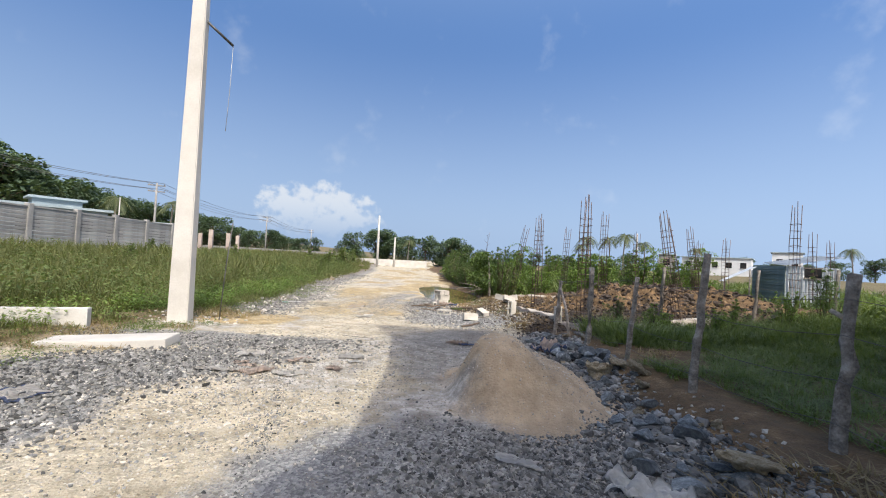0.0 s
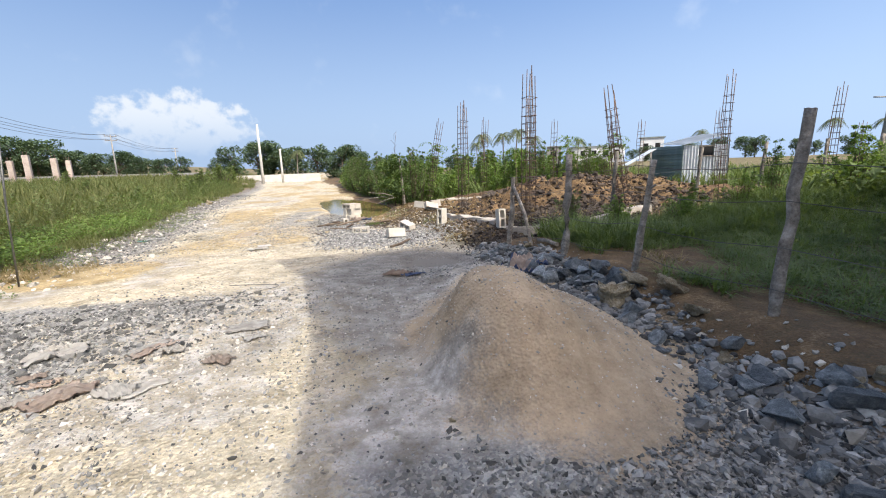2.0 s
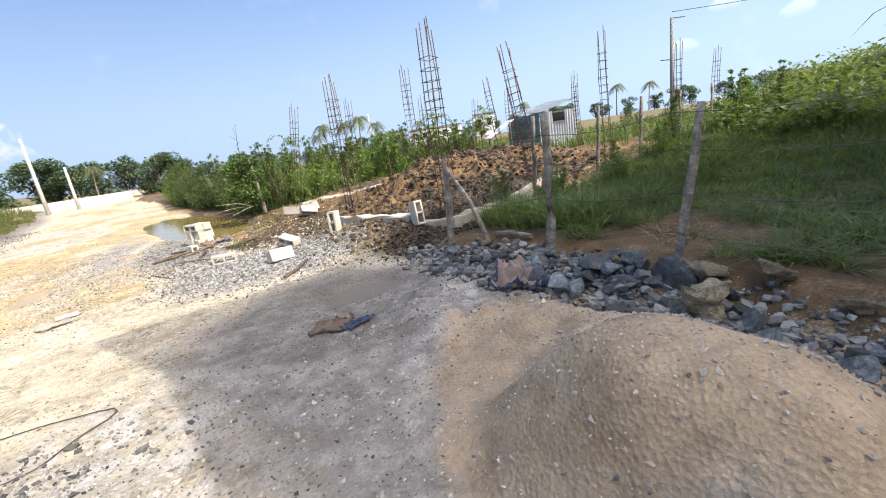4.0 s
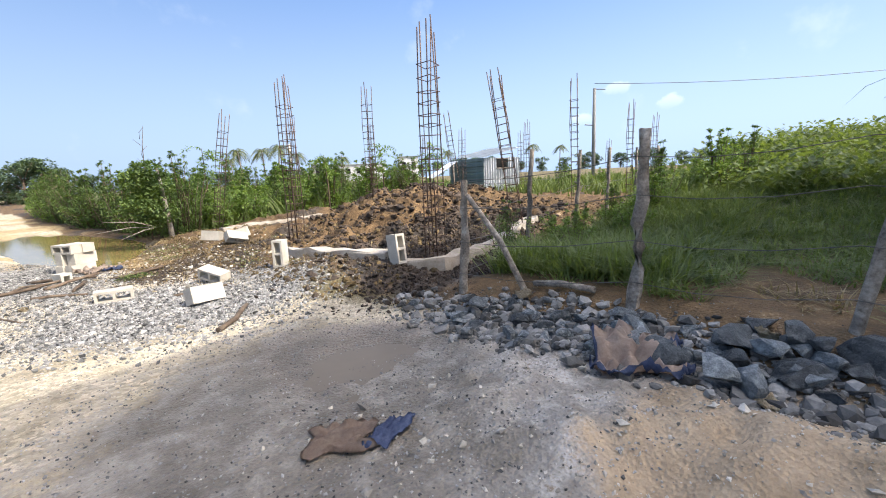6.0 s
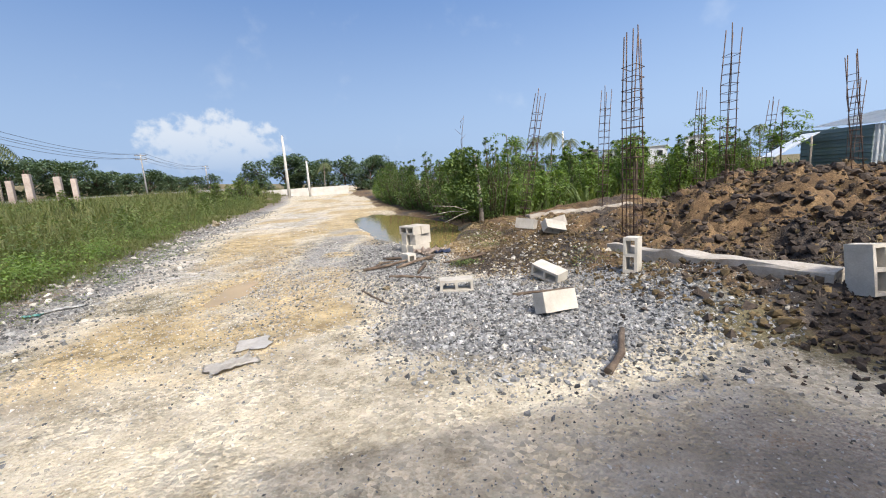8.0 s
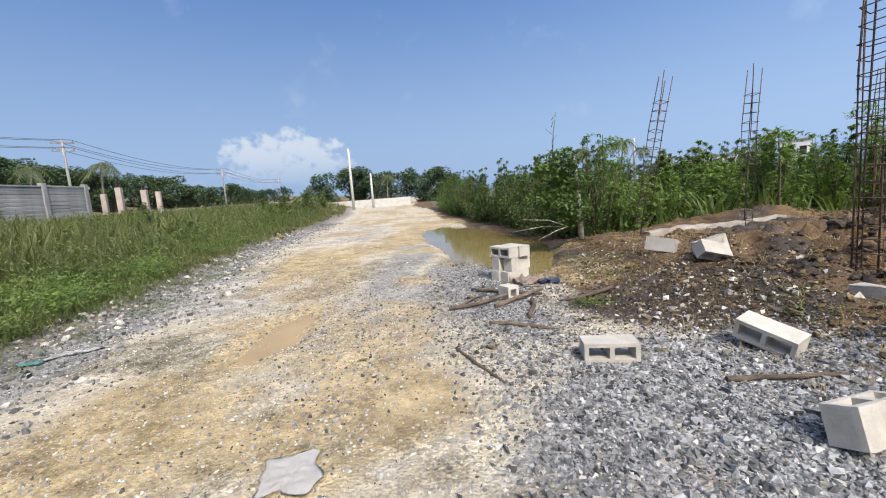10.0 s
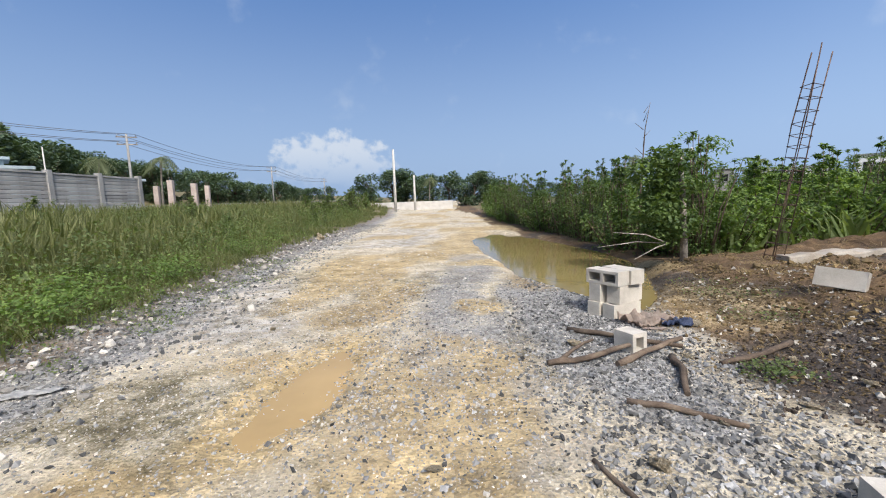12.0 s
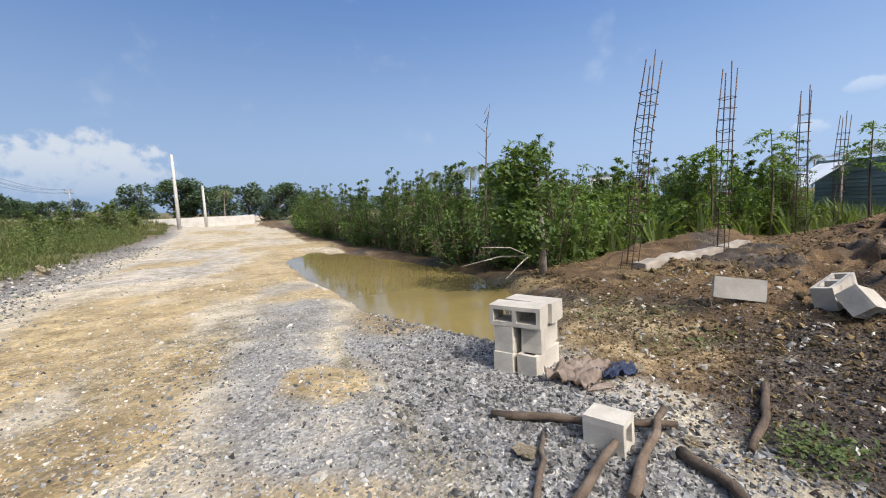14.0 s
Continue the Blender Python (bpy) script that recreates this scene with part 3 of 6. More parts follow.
wet = np.maximum.reduce([
    smooth(hump(Xw, Yw, 0.5, 7.9, 1.7, 1.9, 0.3) * 1.8) * 0.85,
    olive_pool(X, Y),
    smooth(hump(Xw, Yw, -0.2, 6.3, 1.0, 2.2) * 1.5) * 0.55,
    smooth(hump(X, Y, -2.72, 13.65, 0.5, 1.0) * 2.5) * 0.3,
    smooth(hump(Xw, Yw, -2.85, 15.4, 0.7, 0.8) * 1.8) * 0.5,
    smooth(hump(Xw, Yw, -0.1, 17.4, 1.3, 1.4) * 1.8) * 0.6,
    smooth(hump(Xw, Yw, 0.9, 3.3, 0.6, 0.9) * 1.6) * 0.4,
])
mud = np.maximum.reduce([
    smooth(hump(Xw, Yw, 0.75, 6.9, 2.0, 2.9, 0.15) * 2.4),
    smooth(hump(Xw, Yw, 0.55, 3.6, 1.5, 2.2) * 2.0),
    0.6 * road * smooth((wob(0.6, 49) - 0.02) * 6),
])
for key, four in (("zone", (pale, grav, dirt, ochre)), ("zone2", (sand, wet, black, mud))):
    att = ground_me.color_attributes.new(key, "FLOAT_COLOR", "POINT")
    att.data.foreach_set("color", np.stack(np.broadcast_arrays(*four), 1).astype(np.float32).ravel())
ground = tagged(part_of("ground", ground_me, M_GROUND), "unpaved road of pale sand, gravel and dug brown earth", "ground", kind="structure")


def water(name, at, size, z, material, label):
    bm = bmesh.new()
    bmesh.ops.create_circle(bm, cap_ends=True, segments=40, radius=1.0)
    for v in bm.verts:
        v.co = (at[0] + v.co.x * size[0], at[1] + v.co.y * size[1], z)
    tagged(part(name, bm, material), label, "puddle", kind="structure")


water("puddle", (0.1, 20.8), (2.0, 6.4), -0.215, M_WATERG, "shallow olive-green puddle along the hedge")
water("puddle", (-2.72, 13.65), (0.55, 1.35), -0.165, M_WATERO, "ochre muddy puddle in a wheel rut")
water("puddle", (0.95, 7.95), (0.75, 0.9), -0.08, M_WATERY, "grey muddy puddle on the shaded road")

# ---- house behind the walker, whose shade lies over the road ----
# unseen; its outline is the wanted shade edge, moved back along the sun
SH = Vector((-0.35, 0.94, 0)) / 1.0
ROOF = 10.0
edge = [(-1.1, -8.0), (-1.1, 2.6), (-0.68, 3.3), (-0.66, 5.4), (-0.78, 6.8), (-1.0, 8.9), (-1.06, 9.12), (-1.45, 9.33), (-1.43, 9.4), (-0.85, 9.42), (1.0, 9.55), (1.8, 9.8), (2.9, 10.3), (4.5, 10.45), (5.5, 10.1), (6.55, 8.7), (7.4, 7.9), (8.2, 6.9), (8.5, 5.5), (8.7, -8.0)]
bm = bmesh.new()
low = [bm.verts.new((x - SH.x * ROOF, y - SH.y * ROOF, -0.5)) for x, y in edge]
high = [bm.verts.new((v.co.x, v.co.y, ROOF)) for v in low]
bm.faces.new(high)
bm.faces.new(low[::-1])
for k in range(len(low)):
    bm.faces.new((low[k], low[(k + 1) % len(low)], high[(k + 1) % len(low)], high[k]))
bmesh.ops.recalc_face_normals(bm, faces=bm.faces)
tagged(part("house_wall", bm, M_WHITE), "unseen plain house behind the road's start, added to cast its shade", "house", kind="structure")


# ---- kinds of things ----
def block_mesh(length=0.39, thick=0.15, high=0.19, wall=0.03, cores=2):
    """A hollow concrete block; its cores run along z."""
    web = wall
    hole = (length - web * (cores + 1)) / cores
    xs = [-length / 2]
    for k in range(cores):
        xs += [xs[-1] + web, xs[-1] + web + hole]
    xs.append(length / 2)
    ys = [-thick / 2, -thick / 2 + wall, thick / 2 - wall, thick / 2]
    filled = lambda i, j: 0 <= i < len(xs) - 1 and 0 <= j < 3 and not (j == 1 and i % 2 == 1)  # noqa: E731
    bm = bmesh.new()
    v = {(i, j, k): bm.verts.new((xs[i], ys[j], k * high)) for i in range(len(xs)) for j in range(4) for k in (0, 1)}
    for i in range(len(xs) - 1):
        for j in range(3):
            if not filled(i, j):
                continue
            bm.faces.new([v[i, j, 1], v[i + 1, j, 1], v[i + 1, j + 1, 1], v[i, j + 1, 1]])
            bm.faces.new([v[i, j, 0], v[i, j + 1, 0], v[i + 1, j + 1, 0], v[i + 1, j, 0]])
            for (di, dj), (a, b) in {(-1, 0): ((i, j + 1), (i, j)), (1, 0): ((i + 1, j), (i + 1, j + 1)), (0, -1): ((i, j), (i + 1, j)), (0, 1): ((i + 1, j + 1), (i, j + 1))}.items():
                if not filled(i + di, j + dj):
                    bm.faces.new([v[(*a, 0)], v[(*b, 0)], v[(*b, 1)], v[(*a, 1)]])
    bm.edges.ensure_lookup_table()
    sharp = [e for e in bm.edges if len(e.link_faces) == 2 and e.calc_face_angle(0) > 0.5]
    bmesh.ops.bevel(bm, geom=sharp, offset=0.004, segments=1, affect="EDGES")
    rnd = random.Random(5)
    for w in bm.verts:
        w.co += Vector((rnd.uniform(-1, 1), rnd.uniform(-1, 1), rnd.uniform(-1, 1))) * 0.0016
    me = bpy.data.meshes.new("concrete_block")
    bm.to_mesh(me)
    bm.free()
    me.materials.append(M_BLOCK)
    return me


BLOCK = block_mesh()
HALF = block_mesh(0.17, 0.15, 0.2, 0.035, 1)


def block(m, label, group="loose concrete blocks", me=None, name="concrete_block"):
    ob = new(name, me or BLOCK)
    ob.matrix_world = m
    return tagged(ob, label, "concrete block", group)


def rebar_column(rods_high, first_tie, spacing, side=0.17, seed=1):
    """A cage of four rods and square ties, at the origin."""
    root = new("rebar_column")
    rnd = random.Random(seed)
    for k, (sx, sy) in enumerate(((-1, -1), (1, -1), (1, 1), (-1, 1), (0, -1), (0, 1))[: 6 if seed == 1 else 4]):
        bm = bmesh.new()
        top = rods_high + rnd.uniform(-0.12, 0.1)
        tube(bm, [(sx * side / 2 + rnd.uniform(-1, 1) * 0.012 * z, sy * side / 2 + rnd.uniform(-1, 1) * 0.012 * z, z) for z in (-0.15, top * 0.33, top * 0.66, top)], 0.0085, 6)
        part("rod", bm, M_RUST, root)
    z = first_tie
    tie = None
    while z < rods_high - 0.45:
        if tie is None:
            bm = bmesh.new()
            s = side / 2 + 0.012
            for a, b in (((-s, -s), (s, -s)), ((s, -s), (s, s)), ((s, s), (-s, s)), ((-s, s), (-s, -s))):
                tube(bm, [(*a, 0), (*b, 0)], 0.0055, 5)
            tie = part("tie", bm, M_RUST, root)
            ob = tie
        else:
            ob = new("tie", tie.data)
            ob.parent = root
        ob.matrix_local = pose(rnd.uniform(-0.006, 0.006), rnd.uniform(-0.006, 0.006), z, rnd.uniform(-5, 5), rnd.uniform(-5, 5), rnd.uniform(-5, 5))
        z += spacing * rnd.uniform(0.85, 1.2)
    return root


def lean_to(base, top, turn=0.0):
    """The pose of an upright thing at base whose top lies over top."""
    up = (Vector(top) - Vector(base)).normalized()
    return Matrix.Translation(base) @ Vector((0, 0, 1)).rotation_difference(up).to_matrix().to_4x4() @ pose(0, 0, 0, 0, 0, turn)


def post(at, top, radius, seed, label):
    """A crooked fence post cut from a limb."""
    rnd = random.Random(seed)
    b, t = Vector((*at, gz(*at) - 0.2)), Vector(top)
    n = 9
    pts, rad = [], []
    for k in range(n + 1):
        f = k / n
        wig = Vector((rnd.uniform(-1, 1), rnd.uniform(-1, 1), 0)) * radius * 0.3 * math.sin(math.pi * f)
        pts.append(b.lerp(t, f) + wig - b)
        rad.append(radius * 0.85 * (1.12 - 0.3 * f) * rnd.uniform(0.86, 1.12))
    bm = bmesh.new()
    tube(bm, pts, rad, 10)
    for v in bm.verts:
        v.co += Vector((rnd.uniform(-1, 1), rnd.uniform(-1, 1), rnd.uniform(-1, 1))) * radius * 0.12
    root = new("fence_post")
    root.matrix_world = Matrix.Translation(b)
    part("stake", bm, M_POST, root)
    # a cut stub of a branch
    bm = bmesh.new()
    f = rnd.uniform(0.35, 0.8)
    p = (t - b) * f
    a = rnd.uniform(0, 6.28)
    tube(bm, [p, p + Vector((math.cos(a), math.sin(a), 0.6)) * radius * 2.0], [radius * 0.45, radius * 0.3], 6)
    part("branch_stub", bm, M_POST, root)
    return tagged(root, label, "fence post", "fence posts")


def rock_mesh(seed, sub=3, rough=0.32, flat=0.7):
    """A broken boulder: a ball cut by random planes, then roughened."""
    rnd = random.Random(seed)
    bm = bmesh.new()
    bmesh.ops.create_icosphere(bm, subdivisions=sub, radius=0.5)
    cuts = [(Vector((rnd.gauss(0, 1), rnd.gauss(0, 1), rnd.gauss(0, 1))).normalized(), rnd.uniform(0.16, 0.40)) for _ in range(11)]
    for v in bm.verts:
        for n, d in cuts:
            over = v.co.dot(n) - d
            if over > 0:
                v.co -= n * over
        v.co += v.co.normalized() * 0.09 * rough * noise.noise(v.co * 6 + Vector((seed, 0, 0)))
        v.co.z *= flat
    me = bpy.data.meshes.new("rock")
    bm.to_mesh(me)
    bm.free()
    return shade(me, True)


def leaf_cards(n, centre, spread, size, seed, droop=0.3, narrow=0.5, shell=False):
    """n separate leaves, each folded along its rib, in an uneven cloud."""
    r = np.random.default_rng(seed)
    d = r.normal(size=(n, 3))
    d /= np.linalg.norm(d, axis=1)[:, None]
    rad = r.random(n) ** (0.33 if not shell else 0.12)
    p = np.asarray(centre) + d * rad[:, None] * np.asarray(spread)
    a = r.random(n) * 2 * np.pi
    tilt = r.normal(0.0, 0.45, n) - droop
    ahead = np.stack([np.cos(a) * np.cos(tilt), np.sin(a) * np.cos(tilt), np.sin(tilt)], 1)
    side = np.stack([-np.sin(a), np.cos(a), r.normal(0, 0.35, n)], 1)
    s = size * (0.6 + 0.8 * r.random(n))[:, None]
    tip, root = p + ahead * s, p
    belly = p + ahead * s * 0.45 + np.array([0, 0, 1.0]) * s * 0.06
    co = np.stack([root, belly + side * s * narrow * 0.5, tip, belly - side * s * narrow * 0.5], 1).reshape(-1, 3)
    k = (np.arange(n) * 4)[:, None]
    return co, np.concatenate([k + [0, 1, 2], k + [0, 2, 3]], 1).reshape(-1, 3)


def joined(pieces):
    base, co, fa = 0, [], []
    for c, f in pieces:
        co.append(c)
        fa.append(f + base)
        base += len(c)
    return np.concatenate(co), np.concatenate(fa)


def make_bush(seed, wide, high, leaves, size, material, label, name="bush", category="bush", sprigs=6, narrow=0.55):
    """A shrub: stems from the ground, leaves in clumps along them, some sprigs above the rest."""
    rnd = random.Random(seed)
    root = new(name)
    stems, clumps = bmesh.new(), []
    count = 13 + sprigs
    for k in range(count):
        a = rnd.uniform(0, 6.28)
        out = wide * rnd.uniform(0.1, 0.95)
        tall = high * (rnd.uniform(0.4, 0.92) if k >= sprigs else rnd.uniform(0.85, 1.18))
        if k < sprigs:
            out *= 0.6
        foot = Vector((math.cos(a), math.sin(a), 0)) * out * 0.35
        head = Vector((math.cos(a) * out, math.sin(a) * out, tall))
        mid = foot.lerp(head, 0.5) + Vector((rnd.uniform(-0.1, 0.1), rnd.uniform(-0.1, 0.1), 0.1))
        tube(stems, [foot - Vector((0, 0, 0.1)), mid, head], [0.018, 0.011, 0.004], 5)
        per = leaves // count
        for f, sp in ((0.12, 0.30), (0.38, 0.32), (0.64, 0.28), (0.86, 0.18), (1.0, 0.09)):
            c = foot.lerp(head, f) if f < 1 else head
            w = sp * wide * (0.5 if k < sprigs else 1.15)
            clumps.append(leaf_cards(max(6, int(per * 0.21)), c, (w, w, w * 0.8), size, seed * 97 + k * 7 + int(f * 10), 0.25, narrow))
    part("stem", stems, M_BARK, root)
    part_of("foliage", shade(mesh_np("foliage", *joined(clumps)), True), material, root)
    return tagged(root, label, category)


def make_tree(seed, high, wide, leaves, size, label):
    """A broad tree: tapered trunk, limbs, and a ragged crown in many clumps."""
    rnd = random.Random(seed)
    root = new("tree")
    wood, clumps = bmesh.new(), []
    tube(wood, [(0, 0, -0.4), (rnd.uniform(-0.1, 0.1), 0, high * 0.25), (rnd.uniform(-0.3, 0.3), rnd.uniform(-0.3, 0.3), high * 0.55)], [high * 0.035, high * 0.027, high * 0.016], 8)
    for k in range(17):
        a, up = rnd.uniform(0, 6.28), rnd.uniform(0.12, 0.93)
        reach = wide * rnd.uniform(0.25, 0.95) * math.sqrt(max(0.05, 1 - (2 * up - 1.15) ** 2))
        tip = Vector((math.cos(a) * reach, math.sin(a) * reach, high * up))
        start = Vector((0, 0, high * min(0.5, up * 0.6)))
        tube(wood, [start, start.lerp(tip, 0.5) + Vector((0, 0, 0.2)), tip], [high * 0.012, high * 0.008, high * 0.003], 5)
        s = wide * rnd.uniform(0.24, 0.4)
        clumps.append(leaf_cards(leaves // 17, tip, (s, s, s * 0.72), size, seed * 131 + k, 0.2, 0.75, True))
    part("trunk", wood, M_BARK, root)
    part_of("crown", shade(mesh_np("crown", *joined(clumps)), True), M_TREE, root)
    return tagged(root, label, "tree")


def make_palm(seed, high, reach, label):
    rnd = random.Random(seed)
    root = new("palm_tree")
    bend = Vector((rnd.uniform(-0.06, 0.06), rnd.uniform(-0.06, 0.06), 0)) * high
    bm = bmesh.new()
    tube(bm, [bend * (f * f) + Vector((0, 0, high * f - 0.3 * (f == 0))) for f in (0, 0.25, 0.5, 0.75, 1.0)], [high * 0.026, high * 0.019, high * 0.017, high * 0.016, high * 0.015], 8)
    part("trunk", bm, M_POST, root)
    co, fa = [], []
    top = bend + Vector((0, 0, high))
    for k in range(17):
        a, rise = k * 2.4 + rnd.uniform(-0.3, 0.3), rnd.uniform(-0.3, 1.0)
        way, side = Vector((math.cos(a), math.sin(a), 0)), Vector((-math.sin(a), math.cos(a), 0))
        pts = [top + way * reach * f + Vector((0, 0, reach * (rise * f - (0.75 + 0.5 * rise) * f * f * 1.2))) for f in np.linspace(0, 1, 13)]
        for i in range(1, 12):
            f = i / 12
            w = reach * 0.27 * math.sin(math.pi * min(1, f * 0.85 + 0.12))
            for sgn in (-1, 1):
                q = pts[i] + side * sgn * w + (pts[i + 1] - pts[i]) * 1.2 - Vector((0, 0, w * 0.55))
                b = len(co)
                co += [pts[i] - (pts[i + 1] - pts[i]) * 0.25, pts[i] + (pts[i + 1] - pts[i]) * 0.35, q]
                fa.append((b, b + 1, b + 2))
    part_of("crown", shade(mesh_np("crown", np.array([tuple(c) for c in co]), np.array(fa)), True), M_PALM, root)
    return tagged(root, label, "palm tree")


def place(ob, spots):
    """Copies of a thing (its first at the first spot) at x, y, turn and size."""
    first = True
    for x, y, turn, size in spots:
        m = pose(x, y, gz(x, y), 0, 0, turn) @ Matrix.Diagonal((size, size, size, 1))
        if first:
            ob.matrix_world = m
            first = False
        else:
            c = copy_thing(ob, pose(x, y, gz(x, y), 0, 0, turn))
            c.scale = (size, size, size)


# ---- the tall concrete pole by the verge ----
PX, PY = -5.15, 8.3
pole = stand("utility_pole", (PX, PY, gz(PX, PY)), "tall square tapered concrete utility pole beside the verge", "utility pole", turn=14)
bm = bmesh.new()
for z0, z1, a, b in ((-0.4, 11.0, 0.37, 0.17),):
    for s, z in ((a, z0), (b, z1)):
        for cx, cy in ((-1, -1), (1, -1), (1, 1), (-1, 1)):
            bm.verts.new((cx * s / 2, cy * s / 2, z))
bm.verts.ensure_lookup_table()
for f in ((0, 3, 2, 1), (4, 5, 6, 7), (0, 1, 5, 4), (1, 2, 6, 5), (2, 3, 7, 6), (3, 0, 4, 7)):
    bm.faces.new([bm.verts[i] for i in f])
bmesh.ops.bevel(bm, geom=[e for e in bm.edges], offset=0.018, segments=2, affect="EDGES")
part("shaft", bm, M_CONC, pole)
bm = bmesh.new()
tube(bm, [(0.1, 0.0, 6.12), (0.1 + 0.46, 0.3, 5.82)], 0.028, 8)
arm = part("arm", bm, M_WIRE, pole, "thin dark steel arm")
bm = bmesh.new()
tube(bm, [(0.56, 0.3, 5.82), (0.54, 0.33, 4.9), (0.5, 0.36, 4.0)], 0.006, 5)
part("hanging_cord", bm, M_SACK, pole, "thin white hanging cord")
bm = bmesh.new()
tube(bm, [(0.62, 0.35, 0.0), (0.70, 0.3, 1.15), (0.78, 0.3, 2.05)], 0.012, 6)
part("ground_rod", bm, M_WIRE, pole)

# ---- cut kerb and slab at the pole's foot ----
bm = bmesh.new()
box(bm, (1.7, 0.45, 0.14), pose(0, 0, 0, 0, 0, 0), 0.02)
slab = tagged(part("concrete_slab", bm, M_CONC), "broken pale concrete slab lying on the verge", "concrete slab")
slab.matrix_world = pose(-4.75, 6.05, gz(-4.75, 6.05) + 0.03, 2, -3, 8)
bm = bmesh.new()
box(bm, (2.4, 0.16, 0.34), None, 0.015)
kerb = tagged(part("concrete_kerb", bm, M_CONC), "old concrete kerb half hidden in grass", "kerb")
kerb.matrix_world = pose(-7.0, 6.6, gz(-7.0, 6.6) + 0.1, 0, 0, 20)

# ---- concrete blocks ----
Q = lambda x, y, up=0.0: (x, y, gz(x, y) + up)  # noqa: E731
block(pose(*Q(0.82, 11.08, 0.02), -18, 4, 16), "pale concrete block standing on its long side in gravel")
block(pose(0.15, 12.42, gz(0.15, 12.42) + 0.07, 90, 0, -10), "concrete block lying with both hollow cores open")
block(pose(1.34, 12.22, gz(1.34, 12.22) + 0.10, 98, 14, -62), "concrete block lying tilted on the gravel edge")
block(pose(2.08, 11.72, gz(2.08, 11.72) + 0.19, 0, -88, 40), "concrete block set upright on its end in earth", "upright blocks")
block(pose(2.84, 10.12, gz(2.84, 10.12) + 0.15, 6, -82, 84), "concrete block set upright on its end beside the footing", "upright blocks")
block(pose(2.14, 15.08, gz(2.14, 15.08) + 0.02, -14, 4, -52), "concrete block lying on loose brown earth")
block(pose(2.34, 14.24, gz(2.34, 14.24) + 0.1, -42, 14, 6), "tilted concrete block on the dug earth")
block(pose(2.5, 14.52, gz(2.5, 14.52) + 0.06, -10, -12, 4), "concrete block leaning against another one")
g0 = gz(0.05, 15.35)
ST = pose(0.03, 15.34, g0 - 0.045, 0, 0, 31)
for m, lab in ((pose(0.0, -0.11, 0, 0, 0, -3), "lowest"), (pose(-0.02, 0.085, 0, 0, 0, 2), "lowest"), (pose(0.055, -0.1, 0.193, 0, 0, 4), "middle"), (pose(0.0, 0.075, 0.193, 0, 0, -2), "middle")):
    block(ST @ m, f"concrete block in the {lab} layer of a small stack", "stacked concrete blocks")
block(ST @ pose(0.0, 0.01, 0.461, 90, 0, -86), "concrete block on top of a stack, cores showing", "stacked concrete blocks")
block(ST @ pose(0.205, -0.03, 0.461, 90, 0, -93), "concrete block on top of a small stack", "stacked concrete blocks")
block(pose(-0.22, 14.25, gz(-0.22, 14.25) + 0.08, 3, 88, -62) @ pose(0, 0, -0.1), "broken half concrete block standing upright by sticks", me=HALF, name="half_block")

# ---- rebar columns on the footings ----
HI = 3.0
cage = rebar_column(HI, 0.05, 0.145, 0.19, 1)
cage_b = rebar_column(HI, 0.05, 0.17, 0.16, 2)
LAB = "rusty rebar column cage standing on the dug plot"
COLS = [  # base x, y, turn, top offset x, y, height
    (3.35, 9.82, 10, 0.0, -0.03, 3.05), (2.98, 13.05, 20, 0.06, 0.1, 2.88), (2.86, 16.96, 15, 0.52, 0.07, 2.88), (5.35, 13.85, 5, 0.0, 0.0, 2.55),
    (5.85, 10.15, 30, -0.38, 0.2, 2.75), (5.0, 17.1, 12, 0.1, 0.0, 2.82), (8.2, 17.6, 20, 0.0, 0.0, 2.88), (11.1, 18.3, 0, 0.2, 0.0, 2.7),
    (8.75, 14.2, 40, -0.3, 0.1, 2.3), (10.7, 15.7, 8, 0.0, 0.0, 2.2), (9.0, 10.6, 25, 0.08, 0.1, 3.15), (12.7, 10.7, 10, 0.05, 0.0, 3.05),
    (15.8, 11.0, 0, 0.12, 0.0, 2.65), (12.9, 14.4, 10, -0.1, 0.0, 2.85), (15.2, 16.2, 0, -0.1, 0.0, 2.75), (19.0, 14.0, 0, 0.1, 0.0, 2.4),
]
for k, (x, y, turn, dx, dy, tall) in enumerate(COLS):
    src = cage if k in (0, 1, 4) else cage_b
    b = Vector((x, y, gz(x, y)))
    m = lean_to(b, b + Vector((dx, dy, tall)), turn)
    ob = src if k in (0, 2) else copy_thing(src, m)
    if k in (0, 2):
        ob.matrix_world = m
    tagged(ob, LAB if k in (0, 1, 3, 5) else "leaning rusty rebar column cage on the dug plot" if k in (2, 4) else "rusty rebar column cage among weeds", "rebar column", "rebar columns")
    ob.scale = (1, 1, tall / HI)


